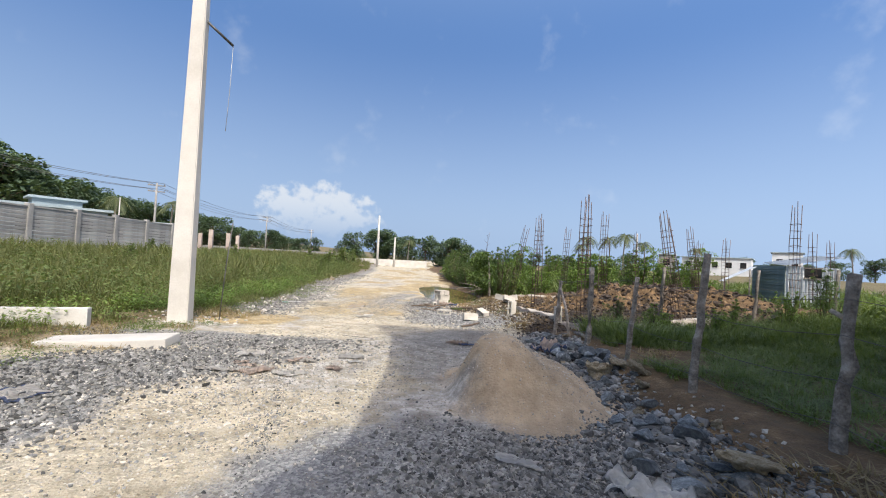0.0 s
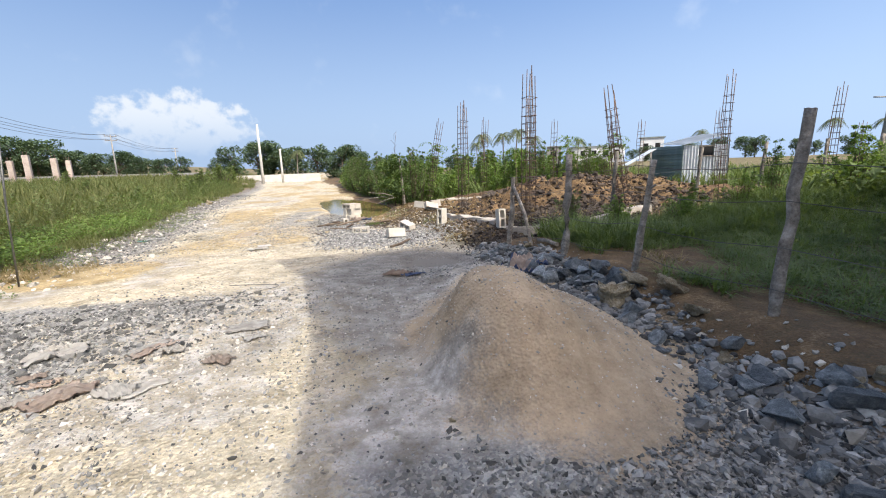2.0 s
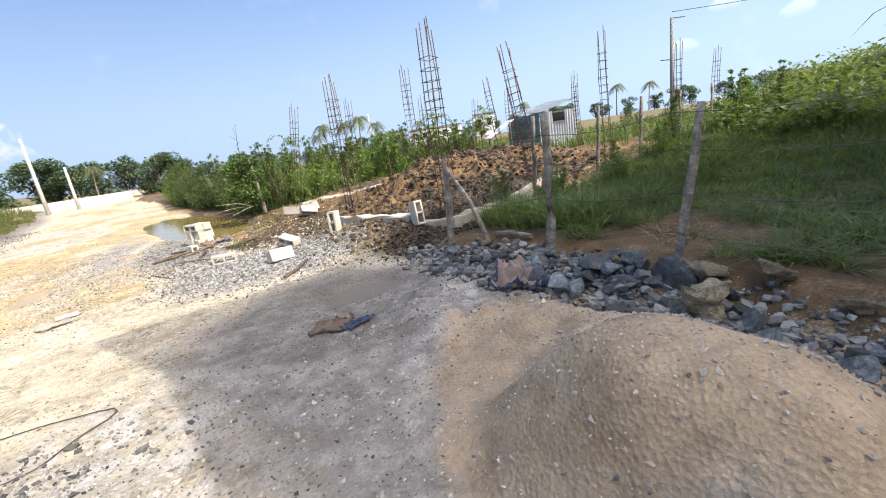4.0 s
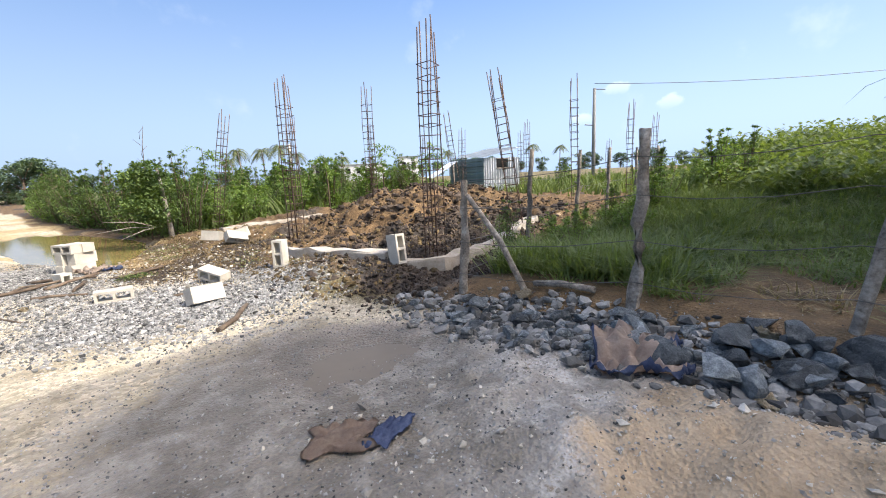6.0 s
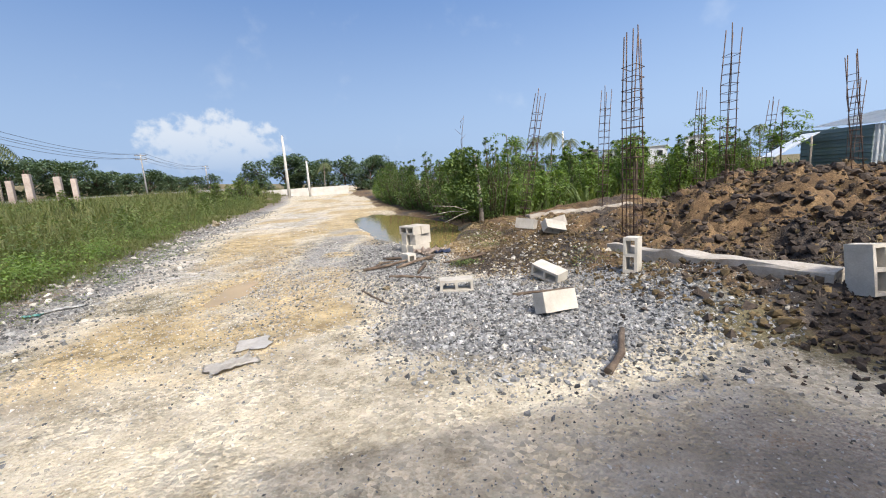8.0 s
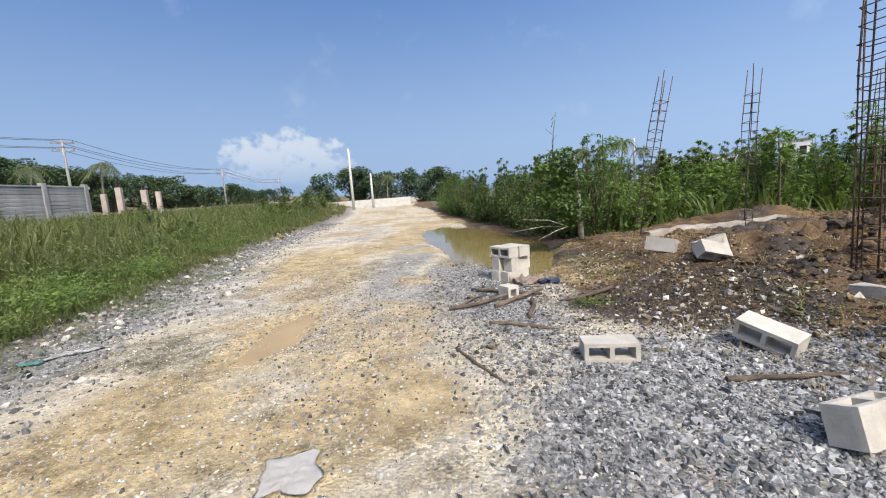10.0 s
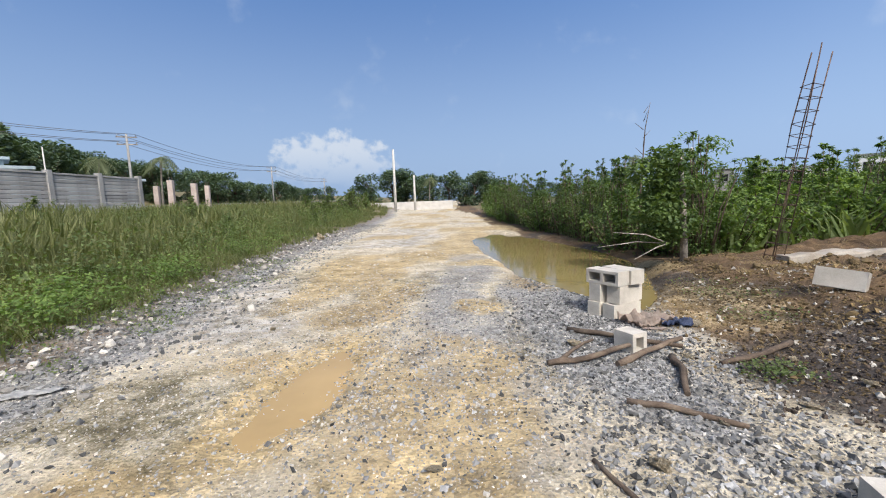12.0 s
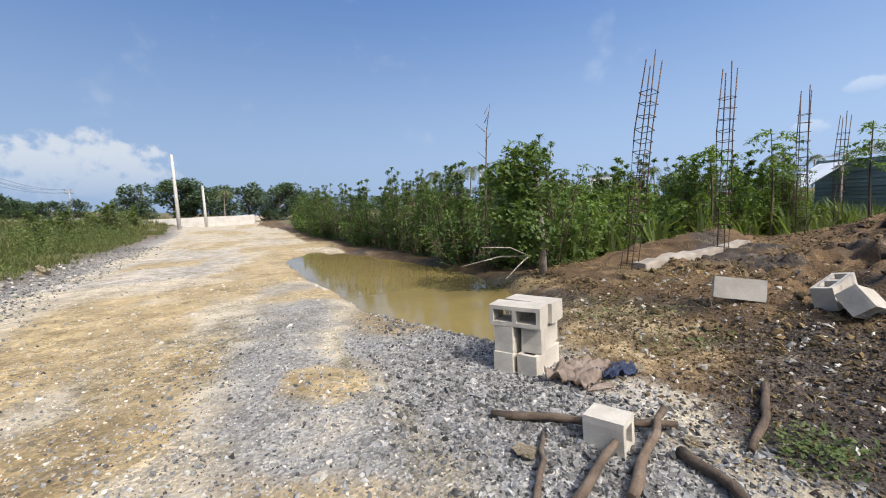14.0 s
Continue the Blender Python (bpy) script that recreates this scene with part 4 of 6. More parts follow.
# ---- concrete footing strips ----
def footing(points, wide, name, label, up=0.07):
    bm = bmesh.new()
    rnd = random.Random(int(points[0][0] * 10))
    row = []
    for (x0, y0), (x1, y1) in zip(points, points[1:]):
        n = max(2, int(math.hypot(x1 - x0, y1 - y0) / 0.18))
        for k in range(n):
            f = k / n
            row.append((x0 + (x1 - x0) * f, y0 + (y1 - y0) * f))
    row.append(points[-1])
    rings = []
    for k, (x, y) in enumerate(row):
        a, b = row[max(0, k - 1)], row[min(len(row) - 1, k + 1)]
        d = Vector((b[0] - a[0], b[1] - a[1], 0)).normalized()
        s = Vector((-d.y, d.x, 0)) * wide / 2
        z = sum(gz(*q) for q in row[max(0, k - 4):k + 5]) / len(row[max(0, k - 4):k + 5]) + 0.02
        p = Vector((x, y, 0))
        j = lambda: rnd.uniform(-0.012, 0.012)  # noqa: E731
        rings.append([bm.verts.new(c) for c in (p - s * 1.1 + Vector((j(), j(), z - 0.15)), p - s + Vector((j(), j(), z + up - 0.03 + j())), p - s * 0.9 + Vector((0, 0, z + up + 2.5 * j())), p + s * 0.9 + Vector((0, 0, z + up + 2.5 * j())), p + s + Vector((j(), j(), z + up - 0.03 + j())), p + s * 1.1 + Vector((j(), j(), z - 0.15)))])
    for a, b in zip(rings, rings[1:]):
        for k in range(5):
            bm.faces.new((a[k], a[k + 1], b[k + 1], b[k]))
    bm.faces.new(rings[0][::-1])
    bm.faces.new(rings[-1])
    bmesh.ops.recalc_face_normals(bm, faces=bm.faces)
    tagged(part(name, bm, M_FOOT), label, "footing", "footings")


footing([(2.35, 12.6), (2.55, 11.2), (2.85, 10.2)], 0.17, "concrete_footing", "rough cast concrete footing strip in dug earth")
footing([(2.95, 10.0), (3.25, 9.6), (4.6, 9.75), (6.6, 10.3)], 0.2, "concrete_footing", "rough cast concrete footing strip along the fence", 0.10)
footing([(2.9, 16.85), (4.2, 17.05), (5.9, 17.3)], 0.22, "concrete_footing", "pale concrete footing strip below rebar cages", 0.06)

# ---- fence: posts, wires, brace ----
FENCE = [((2.95, 1.6), (3.05, 1.62, 1.55), 0.055), ((2.85, 2.97), (2.98, 3.0, 1.5), 0.055), ((2.61, 4.3), (2.75, 4.31, 1.66), 0.047), ((2.58, 5.74), (2.63, 5.58, 1.36), 0.038),
         ((2.45, 6.88), (2.47, 6.84, 1.46), 0.052), ((2.33, 8.43), (2.43, 8.45, 1.16), 0.05), ((4.9, 9.35), (4.98, 9.3, 1.55), 0.045), ((7.3, 9.75), (7.4, 9.7, 1.6), 0.045),
         ((9.4, 10.0), (9.55, 10.0, 1.7), 0.05), ((11.6, 10.1), (11.6, 10.1, 1.75), 0.05), ((13.6, 10.2), (13.7, 10.2, 1.85), 0.05)]
for k, (at, top, r) in enumerate(FENCE):
    post(at, top, r, 11 + k, "crooked grey weathered wooden fence post" if k != 3 else "thin crooked wooden fence stake")
for hgt in (0.2, 0.5, 0.82, 1.08):
    bm = bmesh.new()
    pts = []
    for (at, top, r), (at2, top2, r2) in zip(FENCE, FENCE[1:]):
        for f in (0, 0.33, 0.66):
            x, y = at[0] + (at2[0] - at[0]) * f, at[1] + (at2[1] - at[1]) * f
            g = gz(*at) * (1 - f) + gz(*at2) * f
            lean = (top[0] - at[0]) * hgt / 1.4 * (1 - f) + (top2[0] - at2[0]) * hgt / 1.4 * f
            pts.append((x + lean - 0.05, y, g + hgt - 0.05 * math.sin(math.pi * f)))
    tube(bm, pts, 0.003, 5)
    tagged(part("fence_wire", bm, M_WIRE), "slack strand of wire between the fence posts", "fence wire", "fence wires")
bm = bmesh.new()
a, b = Vector((2.41, 8.40, 1.02)), Vector((2.42, 7.72, gz(2.42, 7.72)))
tube(bm, [a - b, a.lerp(b, 0.5) - b + Vector((0.03, 0, 0.02)), Vector((0, 0, -0.08))], [0.022, 0.027, 0.03], 8)
br = tagged(part("brace_pole", bm, M_POST), "slanting wooden brace propped against a fence post", "brace")
br.matrix_world = Matrix.Translation(b)
bm = bmesh.new()
tube(bm, [(2.52, 7.75, gz(2.52, 7.75) + 0.05), (2.54, 7.5, gz(2.54, 7.5) + 0.06), (2.53, 7.2, gz(2.53, 7.2) + 0.05)], [0.026, 0.03, 0.028], 8)
tagged(part("fallen_pole", bm, M_POST), "grey fallen pole lying below the fence", "fallen pole")

# ---- corrugated shed ----
SX, SY, ST_TURN = 15.05, 18.2, -36
sz = gz(SX, SY)
shed = stand("shed", (SX, SY, sz), "small corrugated iron shed with pale front and dull green side", "shed", turn=ST_TURN)


def corrugated(a, b, low, high_a, high_b, pitch=0.12, deep=0.018):
    """An upright wavy sheet between two corners, as tall as the given ends."""
    bm = bmesh.new()
    a, b = Vector((*a, 0)), Vector((*b, 0))
    d = b - a
    n = max(8, int(d.length / pitch * 6))
    s = Vector((-d.y, d.x, 0)).normalized()
    prev = None
    for k in range(n + 1):
        f = k / n
        off = s * deep * math.sin(f * d.length / pitch * 2 * math.pi)
        p = a.lerp(b, f) + off
        now = (bm.verts.new((p.x, p.y, low)), bm.verts.new((p.x, p.y, high_a + (high_b - high_a) * f)))
        if prev:
            bm.faces.new((prev[0], now[0], now[1], prev[1]))
        prev = now
    bmesh.ops.solidify(bm, geom=bm.faces[:], thickness=0.004)
    bmesh.ops.recalc_face_normals(bm, faces=bm.faces[:])
    return bm


TOPS, WIDE_F, BACK = 1.9, 1.75, Vector((-1.12, 2.45))
part("wall_panel", corrugated((0, 0), (0.62, 0), -0.1, TOPS, TOPS), M_SHEET, shed, "pale galvanised corrugated sheet")
part("wall_panel", corrugated((1.2, 0), (WIDE_F, 0), -0.1, TOPS, TOPS - 0.03), M_SHEET, shed, "pale galvanised corrugated sheet")
part("wall_panel", corrugated((0.62, 0), (1.2, 0), -0.1, 1.38, 1.38), M_SHEET, shed, "pale galvanised sheet below the window")
part("wall_panel", corrugated((WIDE_F, 0), (WIDE_F + BACK.x, BACK.y), -0.1, TOPS - 0.03, TOPS + 0.05), M_SHEETD, shed)
part("wall_panel", corrugated((BACK.x, BACK.y), (WIDE_F + BACK.x, BACK.y), -0.1, TOPS + 0.05, TOPS + 0.05), M_SHEETD, shed)
# dark sheet behind the window gap: the shed's inner shade as colour
bm = bmesh.new()
box(bm, (0.56, 0.02, 0.42), pose(0.91, 0.2, 1.62))
part("window_opening", bm, M_DARK, shed, "near-black sheet standing in for the shade behind the window gap")
for z in (1.4, 1.84):
    bm = bmesh.new()
    box(bm, (0.62, 0.04, 0.05), pose(0.91, -0.03, z), 0.004)
    part("batten", bm, M_POST, shed)
# side of overlapping boards, weathered green
board = bmesh.new()
box(board, (BACK.length, 0.025, 0.135), pose(0, 0, 0, 10), 0.004)
board_me = bpy.data.meshes.new("board")
board.to_mesh(board_me)
board.free()
for k in range(16):
    ob = part_of("board", board_me, M_SHEETD, shed)
    ob.matrix_local = pose(BACK.x / 2, BACK.y / 2, 0.0 + k * 0.122, 0, 0, math.degrees(math.atan2(BACK.y, BACK.x))) @ pose(0, 0.012 * (k % 2), 0)
bm = corrugated((-0.1, 0), (WIDE_F + 0.15, 0), 0, 2.95, 2.95)
part("roof", bm, M_SHEET, shed, "pale zinc roof sheet").matrix_local = Matrix(((1, BACK.x / BACK.y, 0, 0.08), (0, 1, 0, -0.22), (0, 0, 1, TOPS + 0.05), (0, 0, 0, 1))) @ pose(0, 0, 0, -90 + 1.5, 0, 0)
bm = bmesh.new()
box(bm, (1.5, 1.1, 0.03), None, 0.004)
part("lean_to_roof", bm, M_SHEET, shed, "sloping pale lean-to sheet").matrix_local = pose(-1.75, 1.5, 1.45, 0, -30, 10)
for x, y, h in ((-2.25, 1.0, 1.12), (-2.25, 1.95, 1.12), (-1.25, 0.98, 1.7)):
    bm = bmesh.new()
    tube(bm, [(x, y, -0.2), (x, y, h)], 0.035, 7)
    part("lean_to_post", bm, M_POST, shed)


# ---- compound wall of concrete panels, far left ----
WX = -22.3
wall = tagged(new("compound_wall"), "long grey weathered concrete block wall with posts", "wall", kind="structure")
wall.matrix_world = pose(WX, 0, 0)
ys = [37.0 - 2.95 * k for k in range(13)]
bm = bmesh.new()
box(bm, (0.28, 0.28, 3.0), pose(0, 0, 1.2), 0.02)
pm = bpy.data.meshes.new("wall_post")
bm.to_mesh(pm)
bm.free()
bm = bmesh.new()
box(bm, (0.12, 2.67, 0.185), None, 0.022)
cm = bpy.data.meshes.new("course")
bm.to_mesh(cm)
bm.free()
bm = bmesh.new()
box(bm, (0.2, 2.67, 0.10), None, 0.012)
cap = bpy.data.meshes.new("coping")
bm.to_mesh(cap)
bm.free()
rnd = random.Random(3)
for k, y in enumerate(ys):
    z = gz(WX, y)
    ob = part_of("wall_post", pm, M_WALL, wall)
    ob.location = (0, y, z)
    if k + 1 < len(ys):
        ym = y - 1.475
        zm = gz(WX, ym)
        for c in range(12):
            ob = part_of("course", cm, M_WALL, wall)
            ob.location = (rnd.uniform(-0.006, 0.006), ym, zm + 0.1 + c * 0.205)
        ob = part_of("coping", cap, M_WALL, wall)
        ob.location = (0, ym, zm + 0.1 + 12 * 0.205 - 0.04)

# ---- column stubs past the wall's end ----
for x, y, h, w in ((-23.4, 40.0, 2.2, 0.32), (-22.6, 40.4, 2.6, 0.36), (-21.0, 40.6, 2.35, 0.36), (-20.4, 41.2, 2.2, 0.3)):
    bm = bmesh.new()
    box(bm, (w, w, h + 0.3), pose(0, 0, h / 2 - 0.15), 0.02)
    root = stand("column_stub", (x, y, gz(x, y)), "stained unfinished concrete column stub in the meadow", "column", "column stubs", 12)
    part("shaft", bm, M_STUB, root)
    for sx in (-1, 1):
        bm = bmesh.new()
        tube(bm, [(sx * w * 0.3, 0, h - 0.05), (sx * w * 0.3, 0, h + 0.25)], 0.02, 5)
        part("rod", bm, M_RUST, root)


# ---- utility poles with cross arms, and cables ----
def cross_pole(x, y, high, arms, label, radius=0.13):
    z = gz(x, y)
    root = stand("utility_pole", (x, y, z), label, "utility pole", "far utility poles", 30)
    bm = bmesh.new()
    tube(bm, [(0, 0, -0.3), (0, 0, high * 0.5), (0, 0, high)], [radius, radius * 0.85, radius * 0.65], 9)
    part("shaft", bm, M_WALL, root)
    for k in range(arms):
        bm = bmesh.new()
        box(bm, (2.3, 0.12, 0.14), pose(0, 0.1, high - 0.35 - 0.95 * k), 0.01)
        part("cross_arm", bm, M_POST, root)
        for s in (-1, 0, 1):
            bm = bmesh.new()
            tube(bm, [(s * 1.0, 0.1, high - 0.28 - 0.95 * k), (s * 1.0, 0.1, high - 0.02 - 0.95 * k)], [0.06, 0.035], 7)
            part("insulator", bm, M_WALL, root)
    return Vector((x, y, z + high))


tops = [cross_pole(-64.0, 30.0, 12.5, 2, "concrete utility pole with wooden cross arms", 0.2), cross_pole(-45.4, 65.0, 10.6, 2, "concrete utility pole with two wooden cross arms", 0.2),
        cross_pole(-49.6, 116.0, 10.6, 2, "distant concrete utility pole with cross arms", 0.2), cross_pole(-59.0, 185.0, 11.5, 2, "distant concrete utility pole with cross arms", 0.25)]
tops[0].z += 1.0


def cable(a, b, sag, radius=0.03, label="thin sagging power cable between utility poles"):
    bm = bmesh.new()
    a, b = Vector(a), Vector(b)
    tube(bm, [a.lerp(b, f) - Vector((0, 0, sag * 4 * f * (1 - f))) for f in np.linspace(0, 1, 15)], radius, 5)
    tagged(part("power_cable", bm, M_WIRE), label, "cable", "power cables")


for a, b in zip(tops, tops[1:]):
    for s in (-0.9, 0.9):
        for dz in (0.0, -0.95):
            cable(a + Vector((s, 0.3 * s, dz)), b + Vector((s, 0.3 * s, dz)), 1.3)


def plain_pole(x, y, high, r, label, arm=False):
    root = stand("utility_pole", (x, y, gz(x, y)), label, "utility pole", "plain poles")
    skin = M_WALL if arm else M_CONC
    bm = bmesh.new()
    tube(bm, [(0, 0, -0.3), (0, 0, high * 0.5), (0, 0, high)], [r, r * 0.85, r * 0.65], 8)
    part("shaft", bm, skin, root)
    if arm:
        bm = bmesh.new()
        tube(bm, [(0, 0, high - 0.05), (1.2, -0.3, high + 0.02)], 0.035, 6)
        part("arm", bm, M_WIRE, root)
        bm = bmesh.new()
        tube(bm, [(0.1, 0, high * 0.62), (-1.1, 0.2, high * 0.62)], 0.04, 6)
        part("arm", bm, M_WIRE, root)
    return root


plain_pole(-10.9, 69.5, 8.6, 0.22, "pale concrete utility pole at the road's end")
plain_pole(-8.9, 76.4, 5.5, 0.2, "short pale concrete pole at the road's end")
plain_pole(31.4, 20.3, 7.1, 0.17, "slim concrete utility pole behind the weeds", True)
plain_pole(52.0, 111.5, 10.8, 0.3, "grey pole among distant palms")
cable((31.4, 20.3, 7.6), (60, -14, 9.5), 1.2, 0.02, "thin cable running from the slim pole")
plain_pole(-31.0, 39.5, 5.2, 0.06, "thin pale mast behind the compound wall")

# ---- far wall at the road's end ----
bm = bmesh.new()
box(bm, (34.0, 0.2, 1.6), None, 0.02)
far_wall = tagged(part("far_wall", bm, M_CONC), "low pale grey wall closing the road's end", "wall", kind="structure")
far_wall.matrix_world = pose(-20.0, 82.0, 0.35, 0, 0, -4)
bm = bmesh.new()
box(bm, (60.0, 0.2, 1.7), None, 0.02)
far_wall = tagged(part("far_wall", bm, M_WALL), "low grey wall along the far meadow", "wall", kind="structure")
far_wall.matrix_world = pose(-48.0, 112.0, gz(-48, 112) + 0.7, 0, 0, 52)


# ---- houses ----
def house(x, y, size, high, turn, material, label, windows=2):
    root = stand("house", (x, y, gz(x, y)), label, "house", turn=turn)
    w, d = size
    bm = bmesh.new()
    box(bm, (w, d, high + 0.4), pose(0, 0, high / 2 - 0.2))
    part("wall", bm, material, root)
    bm = bmesh.new()
    box(bm, (w + 0.7, d + 0.7, 0.22), pose(0, 0, high + 0.11), 0.02)
    part("roof", bm, M_HOUSE, root)
    for k in range(windows):
        bx = -w / 2 + w * (k + 0.5) / windows
        bm = bmesh.new()
        box(bm, (w / windows * 0.42, 0.06, high * 0.32), pose(bx, -d / 2 - 0.015, high * 0.6))
        win = part("window", bm, M_DARK, root)
        bm = bmesh.new()
        box(bm, (w / windows * 0.5, 0.14, 0.08), pose(bx, -d / 2 - 0.05, high * 0.6 - high * 0.17))
        part("sill", bm, M_WHITE, win)
    return root


house(-36.0, 38.0, (7.0, 6.0), 3.6, 50, M_HOUSE, "pale blue flat-roofed house behind the wall")
house(-38.5, 41.0, (3.6, 3.0), 4.7, 50, M_HOUSE, "small upper room of a pale blue house")
house(-36.0, 47.0, (8.0, 6.0), 3.2, 55, M_HOUSE, "grey-green flat-roofed house behind the wall")
house(78.0, 118.0, (16.0, 9.0), 4.8, -40, M_WHITE, "distant white flat-roofed building above the bushes", 5)
house(66.0, 122.0, (4.0, 4.0), 5.6, -35, M_WALL, "distant grey water tank house", 1)
house(88.0, 106.0, (6.0, 6.0), 6.3, -40, M_WHITE, "distant white upper storey", 2)

# ---- woods and palms ----
rnd = random.Random(21)
TREES = [make_tree(s, 8.5, 4.6, 3000, 0.5, "broad dark-green tree in the distant wood") for s in (1, 2, 3, 4)]
spots = [[], [], [], []]


def tree_at(azimuth, dist, top, eye=(-1.0, 8.0)):
    a = radians(azimuth)
    x, y = eye[0] + math.sin(a) * dist, eye[1] + math.cos(a) * dist
    spots[rnd.randrange(4)].append((x, y, rnd.uniform(0, 360), max(0.45, (top - gz(x, y)) / 9.0)))


line_az, line_tan = (-75, -60, -52, -47, -42, -37, -31, -25, -19), (0.20, 0.19, 0.175, 0.145, 0.108, 0.098, 0.078, 0.056, 0.042)
for k in range(62):
    a = -78 + k * 0.98 + rnd.uniform(-0.5, 0.5)
    d = rnd.uniform(95, 150) + (30 if a > -38 else 0)
    tree_at(a, d, 1.2 + d * float(np.interp(a, line_az, line_tan)) * rnd.uniform(0.84, 1.06))
for a, d, t in ((-12.2, 84, 6.2), (-14.0, 95, 4.6), (-9.4, 98, 7.8), (-7.8, 101, 8.0), (-6.0, 96, 6.3), (-4.2, 104, 6.9), (-2.0, 98, 6.8), (0.2, 106, 6.6), (1.4, 92, 6.3), (3.0, 96, 6.6), (4.6, 102, 5.4), (6.5, 110, 4.6)):
    tree_at(a, d, t * 1.15)
for k in range(38):
    a = 12 + k * 2.3 + rnd.uniform(-0.8, 0.8)
    d = rnd.uniform(105, 165)
    tree_at(a, d, 1.2 + d * (0.034 if a < 55 else 0.03) * rnd.uniform(0.7, 1.25) + (0.8 if a > 45 else 0))
for t, s in zip(TREES, spots):
    place(t, s)
palm = make_palm(1, 8.5, 3.0, "tall palm standing among distant trees")
far_palms = []
for a, d, top in ((21.3, 110, 10.4), (23.9, 112, 10.6), (25.6, 108, 11.2), (28.2, 114, 9.4), (20.2, 118, 8.6), (-35.6, 95, 11.5), (-41.0, 100, 11.6), (-4.6, 92, 6.5), (33.5, 130, 9.0), (48, 110, 8.2), (59, 115, 9.0), (62.5, 120, 8.6), (-55, 90, 15)):
    x, y = -1.0 + math.sin(radians(a)) * d, 8.0 + math.cos(radians(a)) * d
    far_palms.append((x, y, rnd.uniform(0, 360), (top - gz(x, y)) / 9.3))
place(palm, far_palms)

# ---- hedge and shrubs on the right ----
LB = "dense leafy green roadside shrub"
BUSHES = [make_bush(5, 0.95, 1.75, 3900, 0.072, M_BUSH, LB), make_bush(6, 1.0, 1.6, 3500, 0.084, M_VINE, LB), make_bush(7, 0.85, 1.9, 3500, 0.072, M_BUSH, LB, sprigs=9, narrow=0.4), make_bush(8, 1.05, 1.35, 3000, 0.096, M_VINE, "broad-leaved green shrub beside the dug plot")]
bs = [[], [], [], []]
for k in range(30):
    y = 18.6 + k * 1.05
    bs[rnd.choice((0, 0, 2, 1))].append((float(hedge_line(y)) + 0.62 + rnd.uniform(-0.15, 0.15), y, rnd.uniform(0, 360), rnd.uniform(0.85, 1.1) * (1 + 0.006 * k)))
for k in range(50):
    x, y = rnd.uniform(3.2, 13.0), rnd.uniform(19.2, 31.0)
    bs[rnd.randrange(4)].append((x, y, rnd.uniform(0, 360), rnd.uniform(0.75, 1.1) + 0.012 * (y - 19)))
for x, y, s in ((3.3, 18.9, 0.85), (4.4, 19.3, 0.95), (6.2, 19.6, 1.0), (7.6, 19.5, 1.05), (9.4, 19.8, 1.1), (10.5, 19.3, 1.0), (12.2, 20.6, 0.8), (13.0, 22.5, 0.8), (21, 17.5, 0.8), (23, 16, 0.8), (25, 19, 0.9), (20.5, 13.0, 0.7),
                (17.5, 12.2, 0.6), (22, 12, 0.7), (26, 14, 0.9), (29, 16, 0.9), (18.5, 11.6, 0.45), (21, 11.5, 0.5)):
    bs[rnd.choice((1, 3, 3, 0))].append((x, y, rnd.uniform(0, 360), s))
# shaded shrubs on the bank behind the fence
for x, y, s in ((5.9, 8.5, 0.38), (6.8, 8.2, 0.42), (7.7, 8.3, 0.55), (8.6, 7.6, 0.6), (4.7, 8.8, 0.36), (3.8, 8.95, 0.4), (4.2, 8.2, 0.34), (5.3, 7.9, 0.34), (9.3, 7.2, 0.5), (8.8, 6.2, 0.3), (10.5, 5.0, 0.3), (11.5, 6.8, 0.3), (12.5, 4.0, 0.32), (13, 8.2, 0.35)):
    bs[rnd.choice((1, 3, 0))].append((x, y, rnd.uniform(0, 360), s))
for b, s in zip(BUSHES, bs):
    place(b, s)

# the stump grown over with vine at the hedge's corner
sx, sy = 2.06, 17.85
stump = stand("vine_covered_stump", (sx, sy, gz(sx, sy)), "pale dead stump overgrown with dark green vine", "stump")
bm = bmesh.new()
tube(bm, [(0.02, 0, -0.2), (0.0, 0, 0.5), (-0.05, 0, 1.2), (-0.08, 0.05, 1.7)], [0.065, 0.055, 0.045, 0.03], 9)
part("trunk", bm, M_POST, stump, "pale bare trunk")
pieces = [leaf_cards(620, (-0.35 + 0.28 * math.sin(k * 2.1), 0.1 * math.cos(k * 1.7), 0.45 + 0.2 * k), (0.36, 0.33, 0.26), 0.068, 400 + k, 0.5, 0.85) for k in range(7)]
part_of("vine", shade(mesh_np("vine", *joined(pieces)), True), M_BUSH, stump)
bm = bmesh.new()
for k, (dx, dy, z) in enumerate(((-1.35, -0.6, 0.55), (-1.5, -0.35, 0.3), (-1.1, -0.75, 0.15))):
    tube(bm, [(-0.3, -0.1, 0.3), (dx * 0.55, dy * 0.5, z * 0.5 + 0.2), (dx, dy, z)], [0.014, 0.01, 0.005], 5)
part("dead_twig", bm, M_POST, stump, "bare pale dead twigs")
# a bare stalk over the hedge
bm = bmesh.new()
tube(bm, [(0, 0, 0), (0.05, 0, 1.4), (0.12, 0.02, 2.55), (0.2, 0.0, 3.05)], [0.02, 0.014, 0.009, 0.004], 6)
for k in range(7):
    z = 1.9 + k * 0.16
    a = k * 2.2
    tube(bm, [(0.08, 0, z), (0.08 + 0.16 * math.cos(a), 0.16 * math.sin(a), z + 0.15)], [0.007, 0.003], 5)
stalk = tagged(part("bare_stalk", bm, M_BARK), "tall bare plant stalk rising above the hedge", "plant stalk")
stalk.matrix_world = pose(1.95, 19.4, gz(1.95, 19.4))
